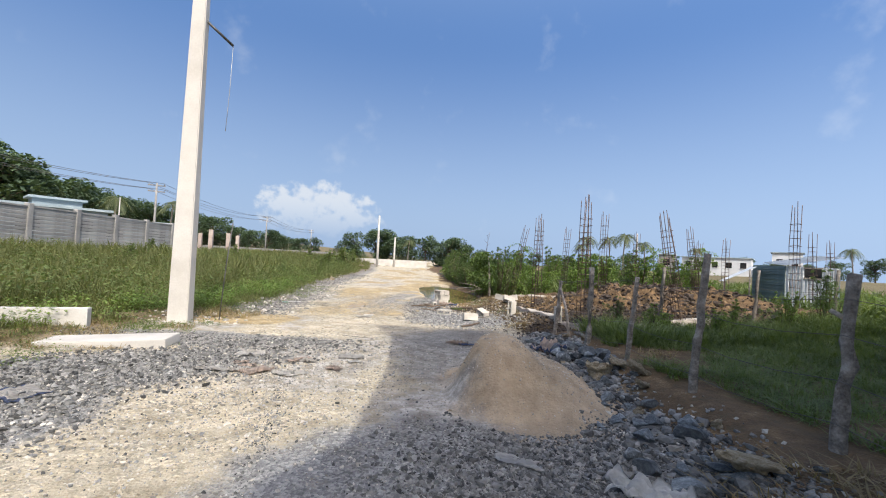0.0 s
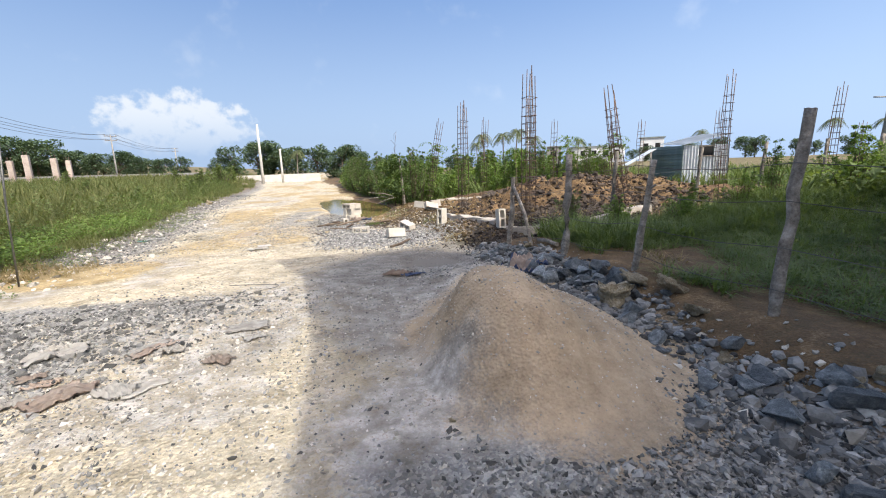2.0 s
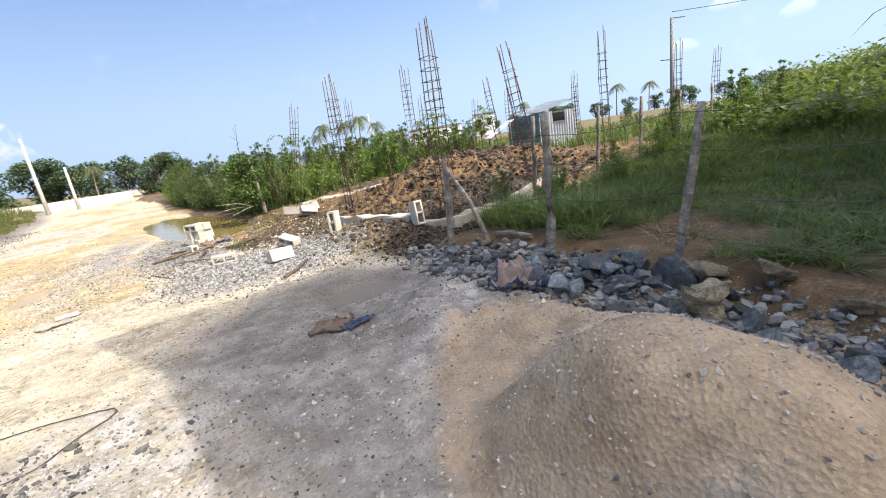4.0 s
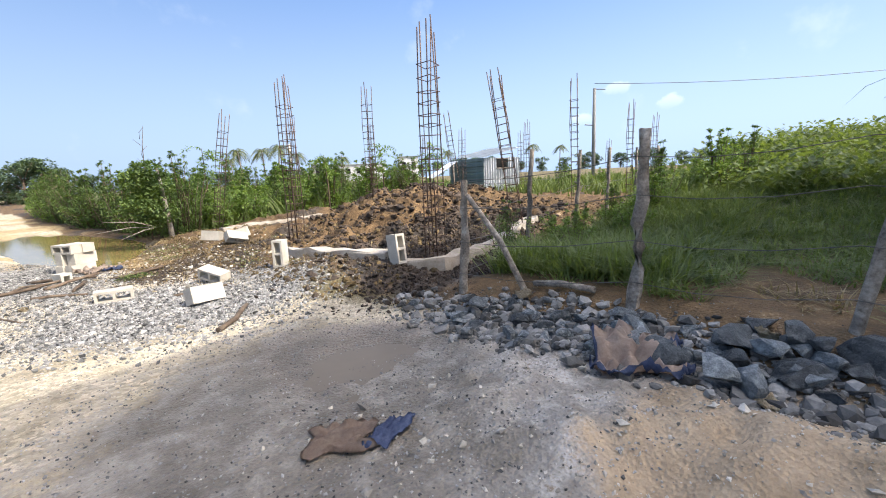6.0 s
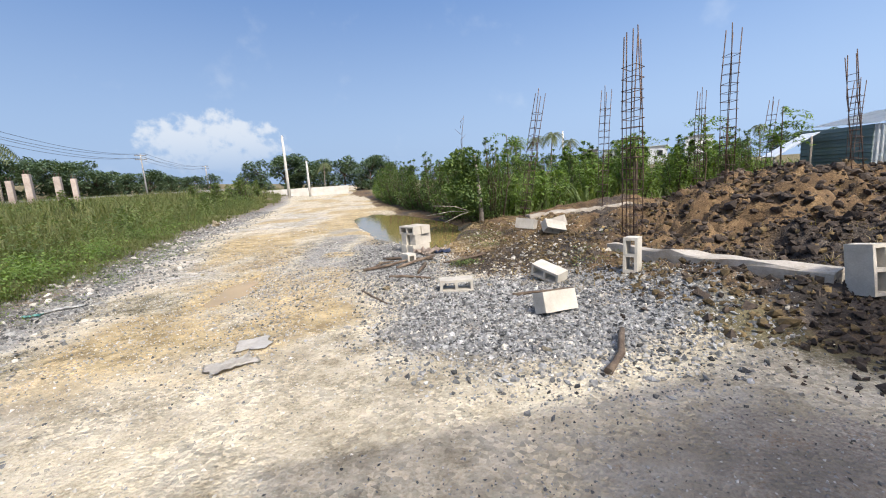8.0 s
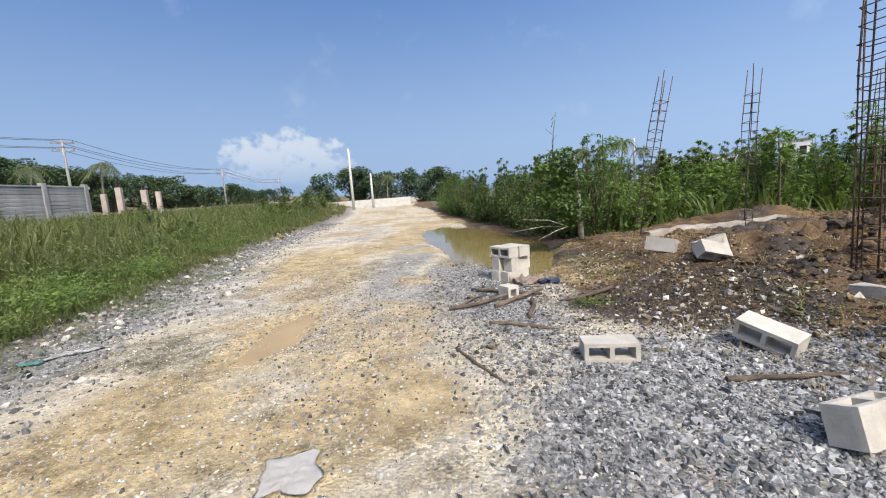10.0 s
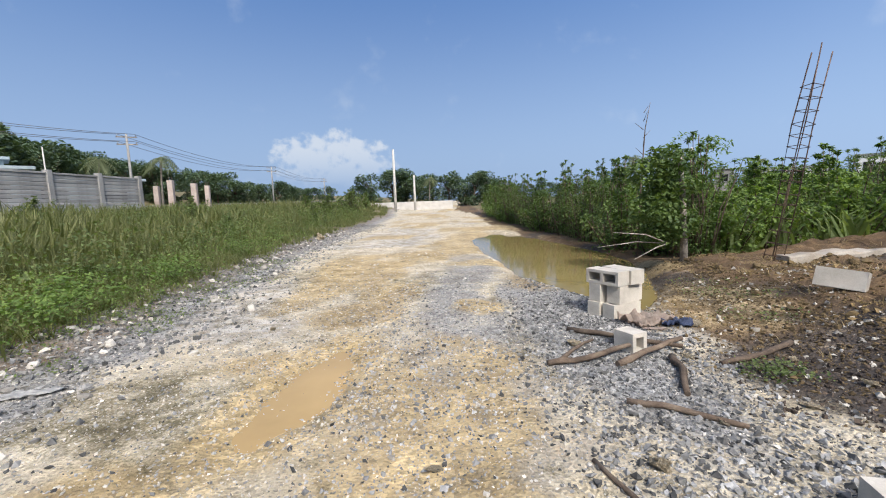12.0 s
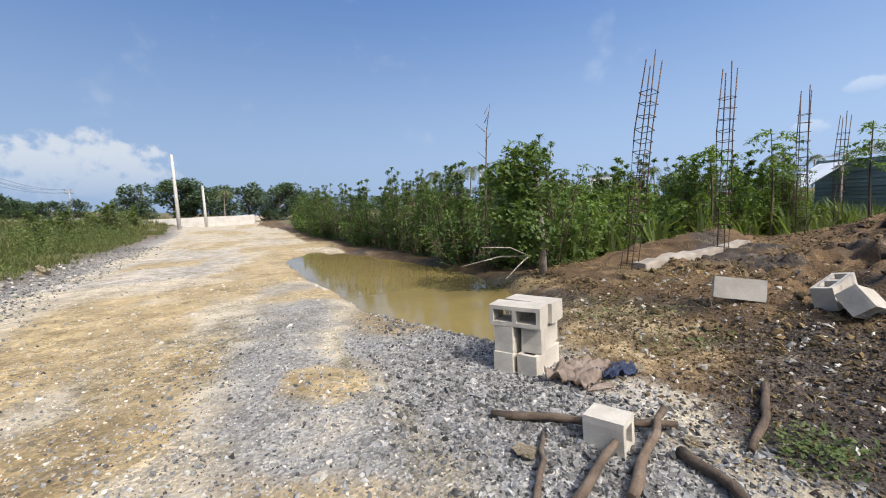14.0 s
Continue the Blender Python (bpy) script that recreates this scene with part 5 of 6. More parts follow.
# feather-leaved saplings
for k, (x, y, h) in enumerate(((9.6, 18.9, 2.5), (7.0, 18.6, 2.0), (10.9, 17.6, 2.3), (4.0, 21.0, 2.3))):
    root = stand("sapling", (x, y, gz(x, y)), "slim sapling with feathery green leaves", "sapling", "saplings", 40 * k)
    bm = bmesh.new()
    tube(bm, [(0, 0, -0.1), (0.04, 0, h * 0.5), (0.0, 0.05, h)], [0.03, 0.022, 0.01], 6)
    part("stem", bm, M_BARK, root)
    r = random.Random(50 + k)
    pieces = []
    for j in range(22):
        a, z0 = r.uniform(0, 6.28), h * r.uniform(0.55, 1.0)
        for f in np.linspace(0.15, 1, 9):
            p = (math.cos(a) * 0.62 * f, math.sin(a) * 0.62 * f, z0 + 0.3 * f - 0.42 * f * f)
            pieces.append(leaf_cards(4, p, (0.03, 0.03, 0.015), 0.11, 900 + k * 1000 + j * 10 + int(f * 9), 0.3, 0.35))
    part_of("foliage", shade(mesh_np("foliage", *joined(pieces)), True), M_VINE, root)


# ---- grass and weeds ----
def blade_clump(seed, blades, bend=0.35, wide=0.02):
    """A tuft of bent blades, 1 high."""
    r = np.random.default_rng(seed)
    co, fa = [], []
    for k in range(blades):
        a, h, out = r.random() * 6.28, 0.55 + 0.45 * r.random(), bend * r.random()
        foot = np.array([r.normal(0, 0.07), r.normal(0, 0.07), 0])
        way, side = np.array([np.cos(a), np.sin(a), 0]), np.array([-np.sin(a), np.cos(a), 0]) * wide / 2
        m, t = foot + way * out * 0.35 + [0, 0, h * 0.6], foot + way * out + [0, 0, h * (1 - 0.25 * out)]
        b = len(co)
        co += [foot - side, foot + side, m - side * 0.8, m + side * 0.8, t]
        fa += [(b, b + 1, b + 3), (b, b + 3, b + 2), (b + 2, b + 3, b + 4)]
    return np.array(co), np.array(fa)


def on_ground(x, y, sink=0.02):
    return np.stack([x, y, height(x, y) - sink], 1)


CLUMPS = [blade_clump(s, 8, 0.5) for s in range(4)]
WIDE = [blade_clump(20 + s, 7, 0.6, 0.05) for s in range(3)]
THIN = [blade_clump(40 + s, 8, 0.8, 0.02) for s in range(3)]


def meadow(n, ylo, yhi, depth, tall, clumps, thin=False):
    out = []
    for k, (c, f) in enumerate(clumps):
        y = RNG.uniform(ylo, yhi, n // len(clumps))
        far = RNG.random(len(y)) ** 1.5 * depth
        x = meadow_line(y) - 0.15 - far + RNG.normal(0, 0.2, len(y))
        keep = (fbm(x * 0.35, y * 0.35, 3, 61) > 0.33) & ~((np.hypot(x - PX, y - PY) < 0.35))
        x, y, far = x[keep], y[keep], far[keep]
        edge = smooth(far / 3.2)
        h = tall * (0.22 + 0.78 * edge) * RNG.uniform(0.55, 1.15, len(x)) * (0.6 + 0.8 * fbm(x * 0.25, y * 0.25, 3, 62))
        w = 0.5 + 0.5 * h
        out.append(scatter(c, f, on_ground(x, y), RNG.uniform(0, 6.28, len(x)), np.stack([w, w, h], 1), RNG.normal(0, 0.12, (len(x), 2))))
    return out


stuff("meadow_grass", meadow(11500, -1, 22, 12, 1.05, CLUMPS) + meadow(7000, 15, 60, 18, 1.15, WIDE) + meadow(3500, 50, 100, 45, 1.3, WIDE), M_GRASS, "tall overgrown yellow-green meadow grass beside the road", "grass")
pieces = []
for k in range(4):
    c, f = leaf_cards(28, (0, 0, 0.42), (0.26, 0.26, 0.45), 0.068, 700 + k, 0.1, 0.55)
    n = 1700
    y = RNG.uniform(0, 45, n)
    far = RNG.random(n) ** 1.4 * 13
    x = meadow_line(y) - 0.1 - far
    keep = fbm(x * 0.5, y * 0.5, 3, 63) > 0.42
    x, y, far = x[keep], y[keep], far[keep]
    h = (0.3 + 0.7 * smooth(far / 1.5)) * RNG.uniform(0.6, 1.25, len(x))
    pieces.append(scatter(c, f, on_ground(x, y), RNG.uniform(0, 6.28, len(x)), np.stack([h, h, h], 1)))
stuff("meadow_weeds", pieces, M_WEED, "broad-leaved green weeds growing through the meadow", "weeds")
place(BUSHES_L := make_bush(31, 0.9, 1.3, 1800, 0.11, M_WEED, "light green shrub standing in the meadow"), [(-10.5, 38, 0, 1.3), (-9.6, 33, 40, 0.9), (-11, 46, 90, 1.6), (-12.5, 52, 10, 1.7), (-14, 44, 200, 1.2), (-17, 34, 50, 1.0), (-13, 28, 70, 0.8), (-19, 27, 30, 0.9), (-9.2, 24, 30, 0.7), (-13, 60, 30, 1.6), (-15, 20, 60, 0.8)])


def field(n, region, tall, clumps, keep_at=0.0, seed=71):
    out = []
    for c, f in clumps:
        x, y = RNG.uniform(region[0], region[1], n // len(clumps)), RNG.uniform(region[2], region[3], n // len(clumps))
        ok = fbm(x * 0.6, y * 0.6, 3, seed) > keep_at
        x, y = x[ok], y[ok]
        h = tall * RNG.uniform(0.5, 1.2, len(x)) * (0.5 + fbm(x * 0.4, y * 0.4, 3, seed + 1))
        w = 0.4 + h
        out.append(scatter(c, f, on_ground(x, y), RNG.uniform(0, 6.28, len(x)), np.stack([w, w, h], 1), RNG.normal(0, 0.2, (len(x), 2))))
    return out


stuff("field_grass", field(8500, (4.5, 10, 0, 8.5), 0.2, THIN, 0.2) + field(2200, (3.1, 4.7, 0, 8.5), 0.18, THIN, 0.42) + field(900, (2.7, 3.6, 4.8, 8.8), 0.2, THIN, 0.5) + field(1600, (2.9, 7.5, 6.8, 8.5), 0.34, THIN, 0.2) + field(3800, (8, 24, -2, 10), 0.34, WIDE, 0.2) + field(2200, (3.0, 30, 18.6, 36), 0.9, WIDE, 0.2) + field(1800, (14, 40, 9, 24), 0.8, WIDE, 0.25), M_WEED, "short green grass and weeds behind the fence", "grass")
stuff("dry_grass", field(900, (1.9, 3.3, 1.6, 8.6), 0.12, THIN, 0.5, 75) + field(700, (-6.2, -4.4, 5.6, 10.5), 0.13, THIN, 0.5, 76), M_DRY, "thin dry straw-coloured grass on bare earth", "grass")
stuff("ground_creeper", [scatter(*leaf_cards(30, (0, 0, 0.05), (0.17, 0.17, 0.05), 0.03, 60 + k, 0.0, 0.6), on_ground(x, y), RNG.uniform(0, 6.28, len(x)), 1.0) for k, (x, y) in enumerate([(RNG.normal(cx, sx, n), RNG.normal(cy, s2, n)) for cx, cy, sx, s2, n in ((-5.3, 7.6, 0.5, 0.45, 90), (-6.0, 5.6, 0.6, 0.7, 110), (0.62, 13.75, 0.13, 0.05, 12), (1.35, 15.6, 0.3, 0.5, 14), (2.2, 12.2, 0.3, 0.5, 10), (-5.9, 12.5, 0.35, 2.0, 110), (-5.6, 15.5, 0.35, 1.5, 90), (-6.0, 18.5, 0.35, 2.0, 90), (-5.4, 10.5, 0.3, 0.8, 60))])], M_WEED, "low creeping green weeds on the verge", "weeds")
pieces = []
for k, (x0, y0, sx_, sy_, n) in enumerate(((-6.1, 12.0, 0.55, 2.2, 260), (-6.7, 17.0, 0.7, 2.6, 260), (-7.6, 13.5, 0.9, 3.5, 260), (-6.6, 8.5, 0.5, 1.6, 160), (-8.2, 22.0, 0.9, 3.5, 200))):
    x, y = RNG.normal(x0, sx_, n), RNG.normal(y0, sy_, n)
    ok = (x < meadow_line(y) + 0.1) & (fbm(x * 0.9, y * 0.9, 3, 65) > 0.46)
    x, y, n = x[ok], y[ok], int(ok.sum())
    pieces.append(scatter(*leaf_cards(46, (0, 0, 0.2), (0.26, 0.26, 0.2), 0.045, 1300 + k, 0.1, 0.7), on_ground(x, y), RNG.uniform(0, 6.28, n), np.stack([RNG.uniform(0.5, 1.3, n)] * 3, 1)))
stuff("verge_weeds", pieces, M_VINE, "leafy low green weeds along the meadow's edge", "weeds")

pieces = []
for k in range(3):
    x, y = RNG.uniform(7.8, 16, 500), RNG.uniform(-1.5, 9.5, 500)
    ok = fbm(x * 0.5, y * 0.5, 3, 66) > 0.4
    x, y = x[ok], y[ok]
    pieces.append(scatter(*leaf_cards(30, (0, 0, 0.25), (0.3, 0.3, 0.28), 0.1, 1500 + k, 0.1, 0.6), on_ground(x, y), RNG.uniform(0, 6.28, len(x)), np.stack([RNG.uniform(0.5, 1.3, len(x))] * 3, 1)))
stuff("bank_weeds", pieces, M_WEED, "sunlit leafy green weeds along the bank's crest", "weeds")

# cane standing on the bank
for k, (x, y) in enumerate(((6.6, 4.6), (7.3, 4.2), (7.9, 4.9))):
    root = stand("cane_clump", (x, y, gz(x, y)), "clump of tall dark cane with drooping leaves", "cane", "cane clumps", 70 * k)
    r = random.Random(80 + k)
    co, fa = [], []
    for j in range(9):
        a, h = r.uniform(0, 6.28), r.uniform(1.1, 1.75)
        foot = Vector((r.uniform(-0.25, 0.25), r.uniform(-0.25, 0.25), -0.05))
        head = foot + Vector((0.2 * math.cos(a), 0.2 * math.sin(a), h))
        bm = bmesh.new()
        tube(bm, [foot, head], [0.014, 0.008], 5)
        part("cane", bm, M_BARK, root)
        for q in range(5):
            b2 = r.uniform(0, 6.28)
            way, side = Vector((math.cos(b2), math.sin(b2), 0)), Vector((-math.sin(b2), math.cos(b2), 0)) * 0.02
            s = foot.lerp(head, r.uniform(0.5, 1.0))
            pts = [s + way * f * 0.75 + Vector((0, 0, 0.6 * f - 0.85 * f * f)) for f in (0, 0.35, 0.7, 1.0)]
            n0 = len(co)
            co += [pts[0], pts[1] - side, pts[1] + side, pts[2] - side, pts[2] + side, pts[3]]
            fa += [(n0, n0 + 1, n0 + 2), (n0 + 1, n0 + 3, n0 + 2), (n0 + 2, n0 + 3, n0 + 4), (n0 + 3, n0 + 5, n0 + 4)]
    part_of("foliage", shade(mesh_np("foliage", np.array([tuple(c) for c in co]), np.array(fa)), True), M_BUSH, root)


# ---- rocks ----
ROCKS = [rock_mesh(s, 3) for s in range(7)]
for r in ROCKS:
    r.materials.append(M_ROCK)
PALES = [rock_mesh(30 + s, 4, 1.6, 0.8) for s in range(3)]
for r in PALES:
    r.materials.append(M_PALE)


def rock(me, x, y, size, turn, label, group, sink=0.3, name="rock", squash=1.0):
    ob = new(name, me)
    ob.matrix_world = pose(x, y, gz(x, y) + size * 0.35 * (1 - 2 * sink) * squash, random.uniform(-20, 20), random.uniform(-20, 20), turn) @ Matrix.Diagonal((size, size * 0.85, size * squash, 1))
    return tagged(ob, label, "rock", group)


rr = random.Random(4)
LROCK = "dark blue-grey broken rock at the fence's foot"


def fence_foot(y):
    return float(np.interp(y, [1.2, 3.0, 4.5, 5.6, 6.5, 7.6, 9.0], [1.95, 1.9, 1.98, 2.15, 2.05, 1.95, 2.0]))


for k in range(125):
    y = rr.uniform(1.5, 9.0)
    x = fence_foot(y) + rr.gauss(0, 0.17 if y > 5.0 else 0.12 if y > 3.8 else 0.28)
    rock(rr.choice(ROCKS), x, y, rr.choice((0.07, 0.09, 0.11, 0.14, 0.18, 0.24)) * rr.uniform(0.8, 1.2) * (1.0 if y < 6.9 else 0.65), rr.uniform(0, 360), LROCK, "dark rocks", 0.22, squash=rr.uniform(0.5, 0.95))
for k in range(120):
    y = rr.uniform(5.75, 8.3)
    rock(rr.choice(ROCKS), 2.05 + rr.gauss(0, 0.17), y, rr.choice((0.08, 0.11, 0.14, 0.18, 0.24, 0.3)) * rr.uniform(0.85, 1.15) * (1.0 if y < 6.9 else 0.62), rr.uniform(0, 360), "blue-grey broken rock in a row along the road", "dark rocks", rr.uniform(-0.15, 0.3), squash=rr.uniform(0.6, 1.0))
for x, y, s, q in ((2.0, 5.3, 0.52, 0.85), (2.32, 5.42, 0.3, 0.9), (2.42, 5.05, 0.28, 1), (2.15, 2.85, 0.48, 0.55), (2.28, 4.62, 0.2, 0.9), (2.2, 3.55, 0.16, 0.8), (2.35, 3.5, 0.18, 0.7), (2.0, 4.1, 0.17, 0.8), (1.75, 6.0, 0.16, 0.8), (2.35, 6.1, 0.2, 0.8), (-6.75, 25.6, 0.5, 0.9), (1.4, 30.5, 0.7, 0.8), (2.35, 7.75, 0.18, 0.8)):
    rock(rr.choice(PALES), x, y, s, rr.uniform(0, 360), "pale yellowish limestone rock", "pale rocks", 0.12, squash=q)
for x, y, s in ((2.3, 5.62, 0.42), (2.25, 6.2, 0.36), (2.2, 3.0 + 0.6, 0.3), (1.85, 4.55, 0.25), (1.7, 2.4, 0.42), (2.2, 1.9, 0.4), (1.55, 3.0, 0.28)):
    rock(rr.choice(ROCKS), x, y, s, rr.uniform(0, 360), "large dark blue-grey rock", "dark rocks", 0.2, squash=0.75)


# ---- gravel and stones: too many to count ----
def stones(n, xy, size, lift=0.1, spread=0.5, round_=False):
    x, y = xy(n)
    m = len(x)
    out = []
    shapes = PEBBLES if round_ or size > 0.045 else SPLINTERS
    for k, (c, f) in enumerate(shapes):
        a, b = x[k::len(shapes)], y[k::len(shapes)]
        s = size * np.exp(RNG.normal(0, spread, len(a))) 
        s = np.minimum(s, size * 3)
        at = np.stack([a, b, height(a, b) + s * lift], 1)
        out.append(scatter(c, f, at, RNG.uniform(0, 6.28, len(a)), np.stack([s, s, s], 1)))
    return out


def patch(cx, cy, rx, ry, turn=0.0):
    def xy(n):
        a, r = RNG.uniform(0, 6.28, n), RNG.random(n) ** 0.6 * RNG.uniform(0.72, 1.28, n)
        u, v = np.cos(a) * r * rx, np.sin(a) * r * ry
        c, s = math.cos(turn), math.sin(turn)
        return cx + u * c - v * s, cy + u * s + v * c
    return xy


def off_heap(xy):
    """The same spread of places, kept clear of the sand heap."""
    def kept(n):
        x, y = xy(n)
        ok = hump(x, y, 0.95, 4.9, 0.95, 1.35, -0.15) <= 0
        return x[ok], y[ok]
    return kept


def strip(ylo, yhi, line, wide):
    def xy(n):
        y = ylo + (yhi - ylo) * RNG.random(n) ** 1.3
        return line(y) + RNG.normal(0, wide, n), y
    return xy


stuff("dark_gravel", stones(16000, off_heap(patch(0.95, 2.65, 1.3, 1.3)), 0.022) + stones(3500, patch(1.75, 2.7, 0.6, 1.2), 0.034) + stones(11000, patch(-4.1, 4.6, 2.9, 1.1, 0.7), 0.030) + stones(4000, patch(-3.9, 3.2, 1.1, 1.1), 0.028) + stones(700, strip(2.2, 4.8, lambda y: -1.05 - 0.27 * (y - 2.2), 0.05), 0.013) + stones(800, strip(1.5, 3.9, lambda y: 1.85 + 0 * y, 0.26), 0.05) + stones(300, strip(3.8, 5.2, lambda y: 1.98 + 0 * y, 0.1), 0.05) + stones(3000, patch(-3.4, 6.7, 2.6, 0.6), 0.024) + stones(2600, patch(2.0, 6.8, 0.4, 2.2), 0.05), M_DGRAV, "loose dark grey broken gravel on the road", "gravel")
stuff("grey_gravel", stones(17000, patch(0.75, 11.2, 1.55, 1.5), 0.021) + stones(6000, patch(-0.4, 14.4, 0.8, 3.0), 0.019) + stones(5000, patch(-1.9, 14.5, 0.7, 3.6), 0.015) + stones(9000, patch(-3.2, 14.0, 2.4, 4.0), 0.012), M_GRAVEL, "loose grey crushed stone on the road", "gravel")
stuff("slate_gravel", stones(9000, patch(-0.35, 14.3, 0.85, 3.0), 0.02), M_DGRAV, "loose slate-grey crushed stone beside the road", "gravel")
stuff("road_grit", stones(9000, off_heap(patch(0.5, 7.4, 2.0, 2.6)), 0.012, 0.1, 0.3) + stones(8000, patch(-2.2, 5.0, 2.2, 2.8), 0.014), M_GRAVEL, "fine grey grit pressed into the road", "gravel")
stuff("pale_grit", stones(20000, patch(-2.2, 13.4, 2.9, 4.8), 0.010) + stones(5000, patch(-2.2, 5.0, 2.2, 2.8), 0.014), M_CHIP, "fine pale grit on the sandy road", "gravel")
stuff("verge_stones", stones(13000, strip(10.5, 36, lambda y: meadow_line(y) + 0.7, 0.5), 0.024, 0.1, 0.65), M_DGRAV, "dark broken stones along the meadow's verge", "gravel")
stuff("pale_chippings", stones(5000, patch(-2.4, 4.6, 2.2, 2.6), 0.016) + stones(12000, patch(-2.6, 13.6, 2.6, 4.5), 0.010) + stones(4000, patch(0.9, 11.2, 1.7, 1.7), 0.017) + stones(2500, patch(-2.5, 20, 3.0, 6.0), 0.02) + stones(900, strip(8, 30, lambda y: meadow_line(y) + 0.5, 0.5), 0.055) + stones(6000, patch(1.0, 5.2, 1.2, 1.7), 0.009) + stones(300, patch(0.8, 6.6, 1.3, 1.2), 0.022) + stones(800, patch(2.0, 14.6, 1.6, 2.2), 0.025) + stones(260, patch(1.3, 13.0, 1.0, 0.9), 0.036) + stones(160, patch(2.1, 3.4, 0.5, 1.5), 0.035), M_CHIP, "small pale stone chippings scattered on the road", "gravel")


def on_plot(n):
    x, y = RNG.uniform(1.6, 12, n), RNG.uniform(9.6, 18.4, n)
    ok = fbm(x * 0.8, y * 0.8, 3, 91) > 0.42
    return x[ok], y[ok]


stuff("earth_clods", stones(20000, on_plot, 0.026, 0.15, 0.6) + stones(2500, on_plot, 0.05, 0.15, 0.5, True) + stones(7000, patch(1.6, 14.8, 1.3, 2.2), 0.016, 0.15, 0.6), M_CLOD, "crumbs and clods of dug brown earth", "earth")
stuff("black_clods", stones(3500, patch(4.7, 10.7, 2.8, 1.4), 0.036, 0.15, 0.85) + stones(2000, patch(3.2, 9.4, 1.5, 0.8), 0.026, 0.2, 0.8) + stones(1600, patch(8.0, 12.5, 3.0, 2.5), 0.05, 0.2, 0.7, True) + stones(4500, patch(1.5, 13.5, 1.2, 1.2), 0.014, 0.2, 0.6), M_BCLOD, "clods of dark wet soil on the dug plot", "earth")

stuff("earth_lumps", stones(1500, patch(7.6, 13.6, 3.6, 2.6), 0.10, 0.2, 0.45, True) + stones(700, patch(4.0, 12.4, 1.5, 2.0), 0.065, 0.2, 0.5, True), M_BCLOD, "heavy lumps of dark wet soil on the dug mounds", "earth")
pieces = []
for k in range(4):
    c, f = blade_clump(90 + k, 5, 1.6, 0.03)
    x, y = RNG.uniform(1.0, 9.5, 420), RNG.uniform(10.2, 18.2, 420)
    ok = fbm(x * 0.7, y * 0.7, 3, 92) > 0.47
    x, y = x[ok], y[ok]
    w = RNG.uniform(0.12, 0.3, len(x))
    pieces.append(scatter(c, f, on_ground(x, y, 0.005), RNG.uniform(0, 6.28, len(x)), np.stack([w, w, w * 0.35], 1)))
stuff("straw_scraps", pieces, M_DRY, "dry roots and straw mixed into the dug earth", "straw")

# single pale stones and concrete crumbs
for x, y, s in ((-0.68, 12.72, 0.2), (-0.62, 14.35, 0.17), (0.55, 12.35, 0.14), (0.15, 14.05, 0.12), (0.9, 13.2, 0.13), (0.45, 13.3, 0.12), (-0.15, 13.1, 0.11), (1.05, 13.55, 0.15), (0.62, 14.85, 0.16), (0.9, 14.0, 0.12), (-3.6, 15.0, 0.12), (-1.75, 12.7, 0.09), (-2.5, 16.4, 0.10), (1.55, 12.6, 0.14), (2.3, 12.9, 0.16), (0.35, 10.3, 0.10), (1.05, 9.85, 0.09), (0.15, 5.0 - 0.9, 0.07)):
    rock(rr.choice(PALES), x, y, s, rr.uniform(0, 360), "small pale broken stone on the ground", "pale rocks", 0.2, "stone", 0.5)


# ---- sticks ----
def stick(points, radius, label, name="branch"):
    bm = bmesh.new()
    pts = [Vector((x, y, gz(x, y) + radius * 0.8 + up)) for x, y, up in points]
    r = random.Random(int(points[0][0] * 100))
    fine = []
    for a, b in zip(pts, pts[1:]):
        fine += [a.lerp(b, f) + Vector((r.uniform(-1, 1), r.uniform(-1, 1), r.uniform(-0.4, 0.6))) * radius * 0.5 for f in (0, 0.33, 0.66)]
    fine.append(pts[-1])
    rad = [radius * (1.1 - 0.35 * k / len(fine)) * r.uniform(0.85, 1.12) for k in range(len(fine))]
    tube(bm, fine, rad, 8)
    tagged(part(name, bm, M_BARK), label, "stick", "loose sticks")


LS = "brown dead branch lying on the gravel"
stick([(-0.6, 14.76, 0.0), (-0.24, 14.42, 0.03), (0.16, 14.16, 0.04)], 0.024, LS)
stick([(-0.96, 13.92, 0.0), (-0.66, 13.97, 0.02), (-0.24, 14.17, 0.05)], 0.023, LS)
stick([(-0.46, 13.9, 0.0), (-0.16, 14.07, 0.03), (0.2, 14.27, 0.06)], 0.025, LS)
stick([(0.0, 14.02, 0.0), (-0.05, 13.74, 0.02), (-0.18, 13.44, 0.0)], 0.025, LS)
stick([(-0.6, 13.33, 0.0), (-0.33, 13.22, 0.01), (-0.06, 13.05, 0.0)], 0.02, LS)
stick([(1.05, 14.25, 0.02), (0.66, 14.03, 0.02), (0.29, 13.88, 0.0)], 0.022, "crooked brown branch lying on dug earth")
stick([(0.65, 11.8, 0.0), (0.95, 11.75, 0.01), (1.3, 11.65, 0.0)], 0.018, "thin rusty stick lying in gravel")
stick([(0.55, 9.8, 0.0), (0.75, 10.0, 0.02), (1.0, 10.35, 0.05)], 0.026, LS)
stick([(-0.98, 12.75, 0), (-0.85, 12.4, 0), (-0.7, 12.05, 0)], 0.012, LS)
stick([(-0.86, 14.0, 0.0), (-0.64, 14.23, 0.03), (-0.46, 14.47, 0.0)], 0.016, LS)


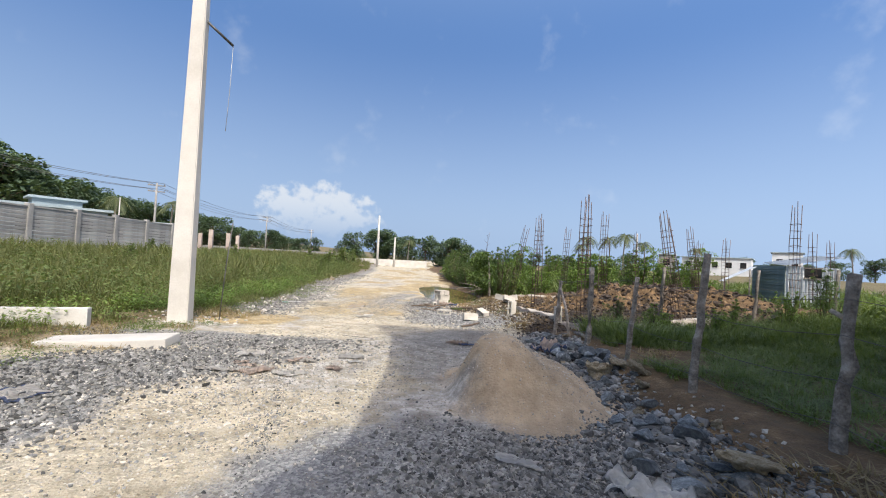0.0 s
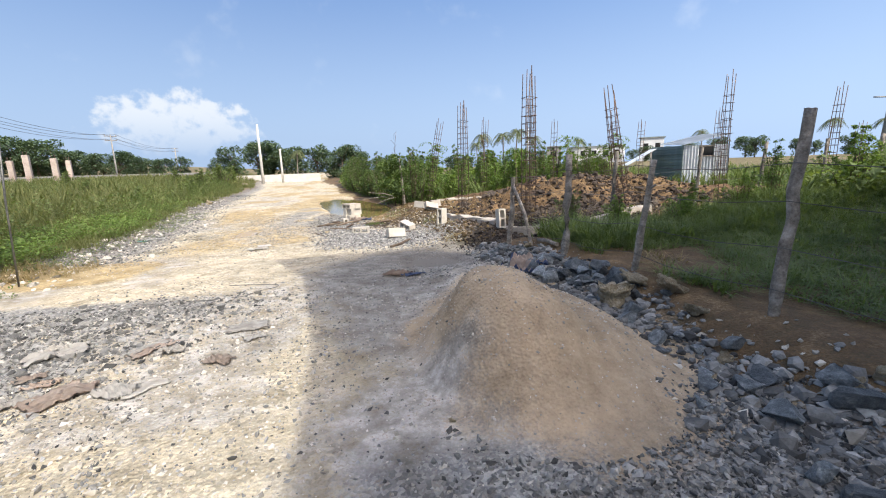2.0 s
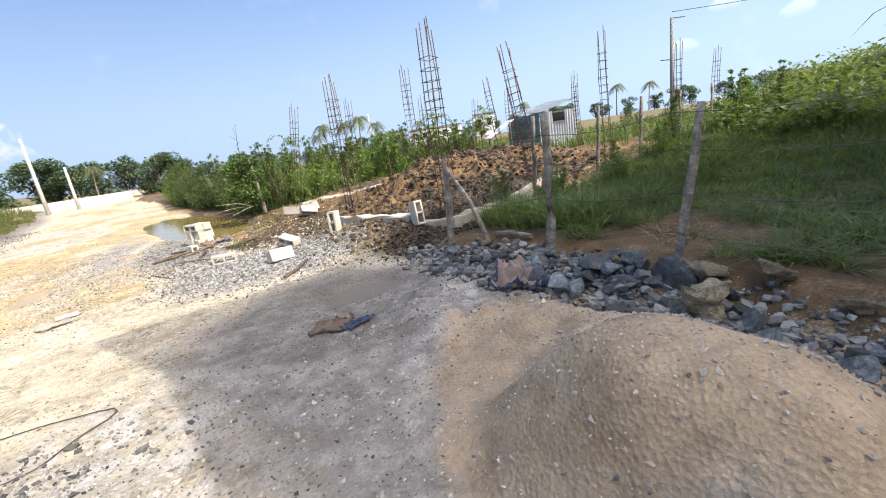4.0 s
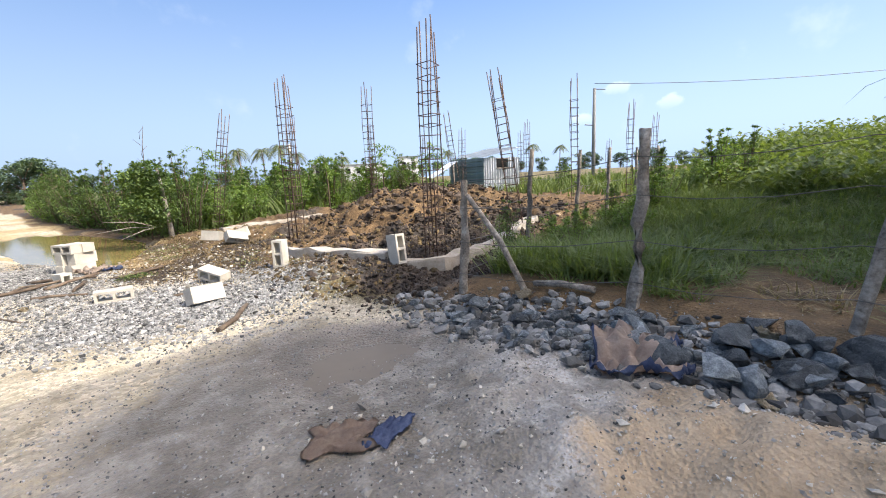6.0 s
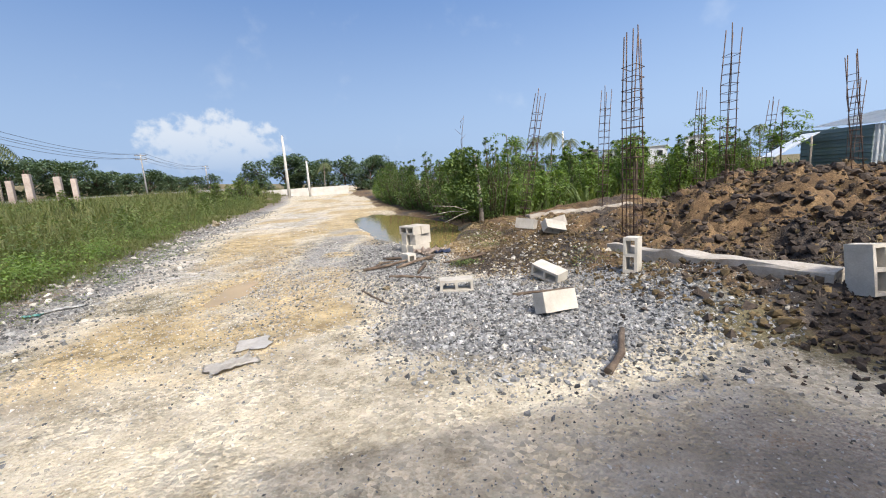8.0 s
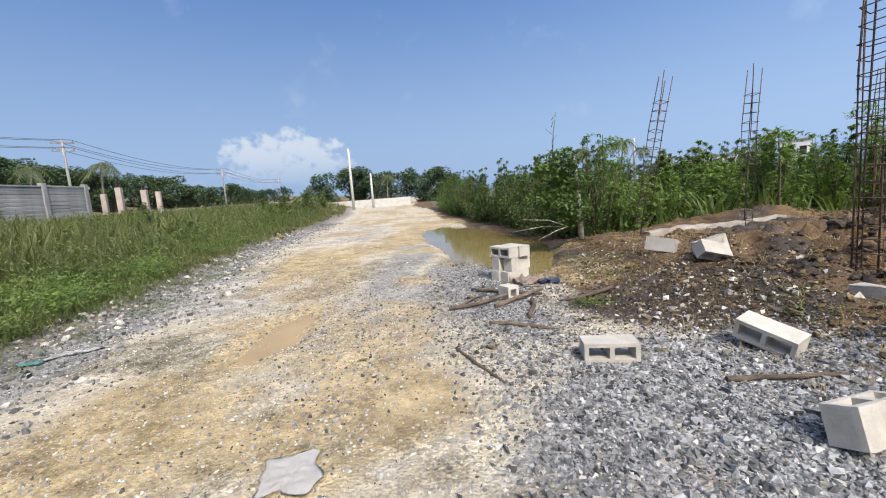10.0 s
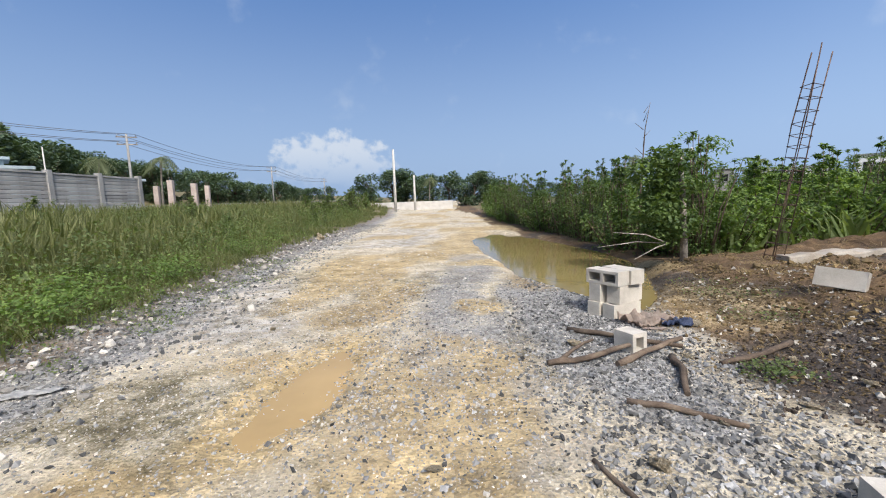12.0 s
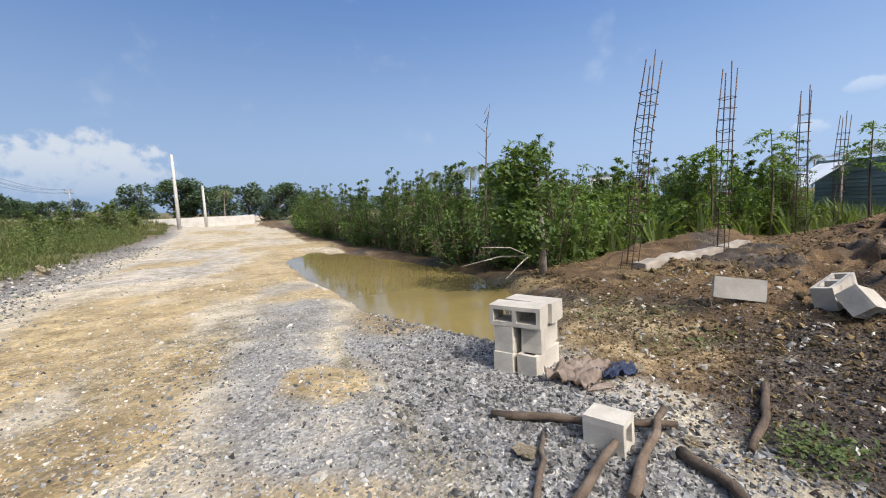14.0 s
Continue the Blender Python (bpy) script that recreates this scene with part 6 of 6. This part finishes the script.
# ---- rags, sacks, litter ----
def rag(at, size, turn, material, label, name, category, seed, crumple=0.05, hem=None, lift=0.0):
    """A crumpled sheet that follows the ground."""
    n = 26
    bm = bmesh.new()
    r = random.Random(seed)
    c, s = math.cos(radians(turn)), math.sin(radians(turn))
    grid = []
    for i in range(n):
        row = []
        for j in range(n):
            u, v = (i / (n - 1) - 0.5), (j / (n - 1) - 0.5)
            wob_ = 1 + 0.5 * (noise.noise(Vector((u * 2.2 + seed, v * 2.2, 0))))
            lx, ly = u * size[0] * wob_, v * size[1] * wob_
            x, y = at[0] + lx * c - ly * s, at[1] + lx * s + ly * c
            folds = abs(noise.noise(Vector((u * 4 + seed * 3, v * 4, 1)))) * crumple * 1.1 + abs(noise.noise(Vector((u * 9, v * 9 + seed, 4)))) * crumple * 0.6
            row.append(bm.verts.new((x, y, gz(x, y) + 0.012 + folds + lift * smooth(0.5 + 2.2 * v))))
        grid.append(row)
    for i in range(n - 1):
        for j in range(n - 1):
            f = bm.faces.new((grid[i][j], grid[i + 1][j], grid[i + 1][j + 1], grid[i][j + 1]))
            f.smooth = True
            f.material_index = int(hem is not None and (i < 2 or j < 2 or i > n - 5))
    bmesh.ops.solidify(bm, geom=bm.faces[:], thickness=0.004)
    ob = tagged(part(name, bm, material), label, category)
    if hem is not None:
        ob.data.materials.append(hem)
    return ob


M_TOWEL = surface("sun_bleached_cloth", (0.34, 0.25, 0.20), (0.48, 0.38, 0.31), (0.60, 0.51, 0.43), 7, 60, 0.95, 0.6, 0.006)
rag((1.74, 6.6), (0.5, 0.36), -72, M_TOWEL, "faded tan cloth with blue border lying on rocks", "old_towel", "cloth", 3, 0.16, M_BLUE, 0.09)
rag((0.33, 7.45), (0.3, 0.24), -30, M_CLOTH, "crumpled muddy brown cloth lying on the road", "old_rag", "cloth", 5, 0.035)
rag((0.52, 7.32), (0.26, 0.14), 20, M_BLUE, "crumpled muddy blue cloth on the wet road", "old_rag", "cloth", 8, 0.03)
rag((0.61, 3.07), (0.34, 0.13), -25, M_SACK, "torn dirty white plastic sack on gravel", "plastic_sack", "sack", 9, 0.03)
rag((1.39, 2.69), (0.46, 0.24), -30, M_SACK, "crumpled dusty plastic bag on gravel", "plastic_bag", "bag", 12, 0.11)
rag((0.22, 14.96), (0.42, 0.32), 20, M_CARD, "crumpled pinkish paper sack beside the block stack", "paper_sack", "sack", 15, 0.12)
rag((0.46, 14.86), (0.26, 0.16), 0, M_BLUE, "crumpled dark blue wrapper on the earth", "wrapper", "litter", 17, 0.07)
rag((0.2, 14.75), (0.22, 0.07), -10, M_CARD, "strip of wet cardboard on gravel", "cardboard_strip", "cardboard", 18, 0.01)
lit = random.Random(77)
for k in range(15):
    x, y = lit.uniform(-2.7, -0.95), lit.uniform(4.95, 5.95)
    w = lit.uniform(0.16, 0.4)
    mat, lab, nm, cat = ((M_CARD, "flattened wet cardboard piece on the road", "cardboard_piece", "cardboard"), (M_PAPER, "flattened torn cement bag paper on the road", "torn_paper", "paper"), (M_PAPER, "torn pale paper scrap trodden into the road", "torn_paper", "paper"))[k % 3]
    rag((x, y), (w, w * lit.uniform(0.3, 0.6)), lit.uniform(-40, 60), mat, lab, nm, cat, 30 + k, lit.uniform(0.02, 0.06))
rag((-1.98, 10.85), (0.36, 0.2), 30, M_PAPER, "crumpled pale paper scrap on the road", "torn_paper", "paper", 41, 0.04)
rag((-1.92, 11.3), (0.28, 0.3), 10, M_PAPER, "printed paper scrap trodden into the road", "torn_paper", "paper", 42, 0.012)
rag((-3.9, 3.9), (0.5, 0.35), -20, M_PAPER, "white and blue paper scrap on the verge", "torn_paper", "paper", 43, 0.03, M_BLUE)
rag((-4.75, 13.55), (0.4, 0.14), 30, M_SACK, "white plastic scrap among verge stones", "plastic_scrap", "litter", 44, 0.03)
M_TEAL = surface("teal_plastic", (0.10, 0.30, 0.26), (0.16, 0.42, 0.37), (0.30, 0.55, 0.50), 5, 30, 0.5)
rag((-4.95, 13.35), (0.18, 0.12), 10, M_TEAL, "small teal plastic scrap among verge stones", "plastic_scrap", "litter", 45, 0.03)
M_YELLOW = surface("yellow_plastic", (0.50, 0.36, 0.04), (0.62, 0.46, 0.06), (0.70, 0.56, 0.14), 5, 30, 0.5)
rag((-5.05, 5.95), (0.24, 0.16), 30, M_YELLOW, "small crumpled yellow plastic bag on the slab", "plastic_bag", "bag", 46, 0.06)
# loose cable loops on the road
for k, (cx, cy, r0) in enumerate(((-1.75, 7.3, 0.55), (-2.2, 6.85, 0.4))):
    bm = bmesh.new()
    pts = [(cx + r0 * math.cos(a) * (1 + 0.2 * math.sin(3 * a + k)), cy + 0.6 * r0 * math.sin(a), 0) for a in np.linspace(-2.2 + k, 1.6 + k, 18)]
    tube(bm, [Vector((x, y, gz(x, y) + 0.008)) for x, y, _ in pts], 0.004, 5)
    tagged(part("loose_cable", bm, M_WIRE), "thin black loose cable curled on the road", "cable", "loose cables")
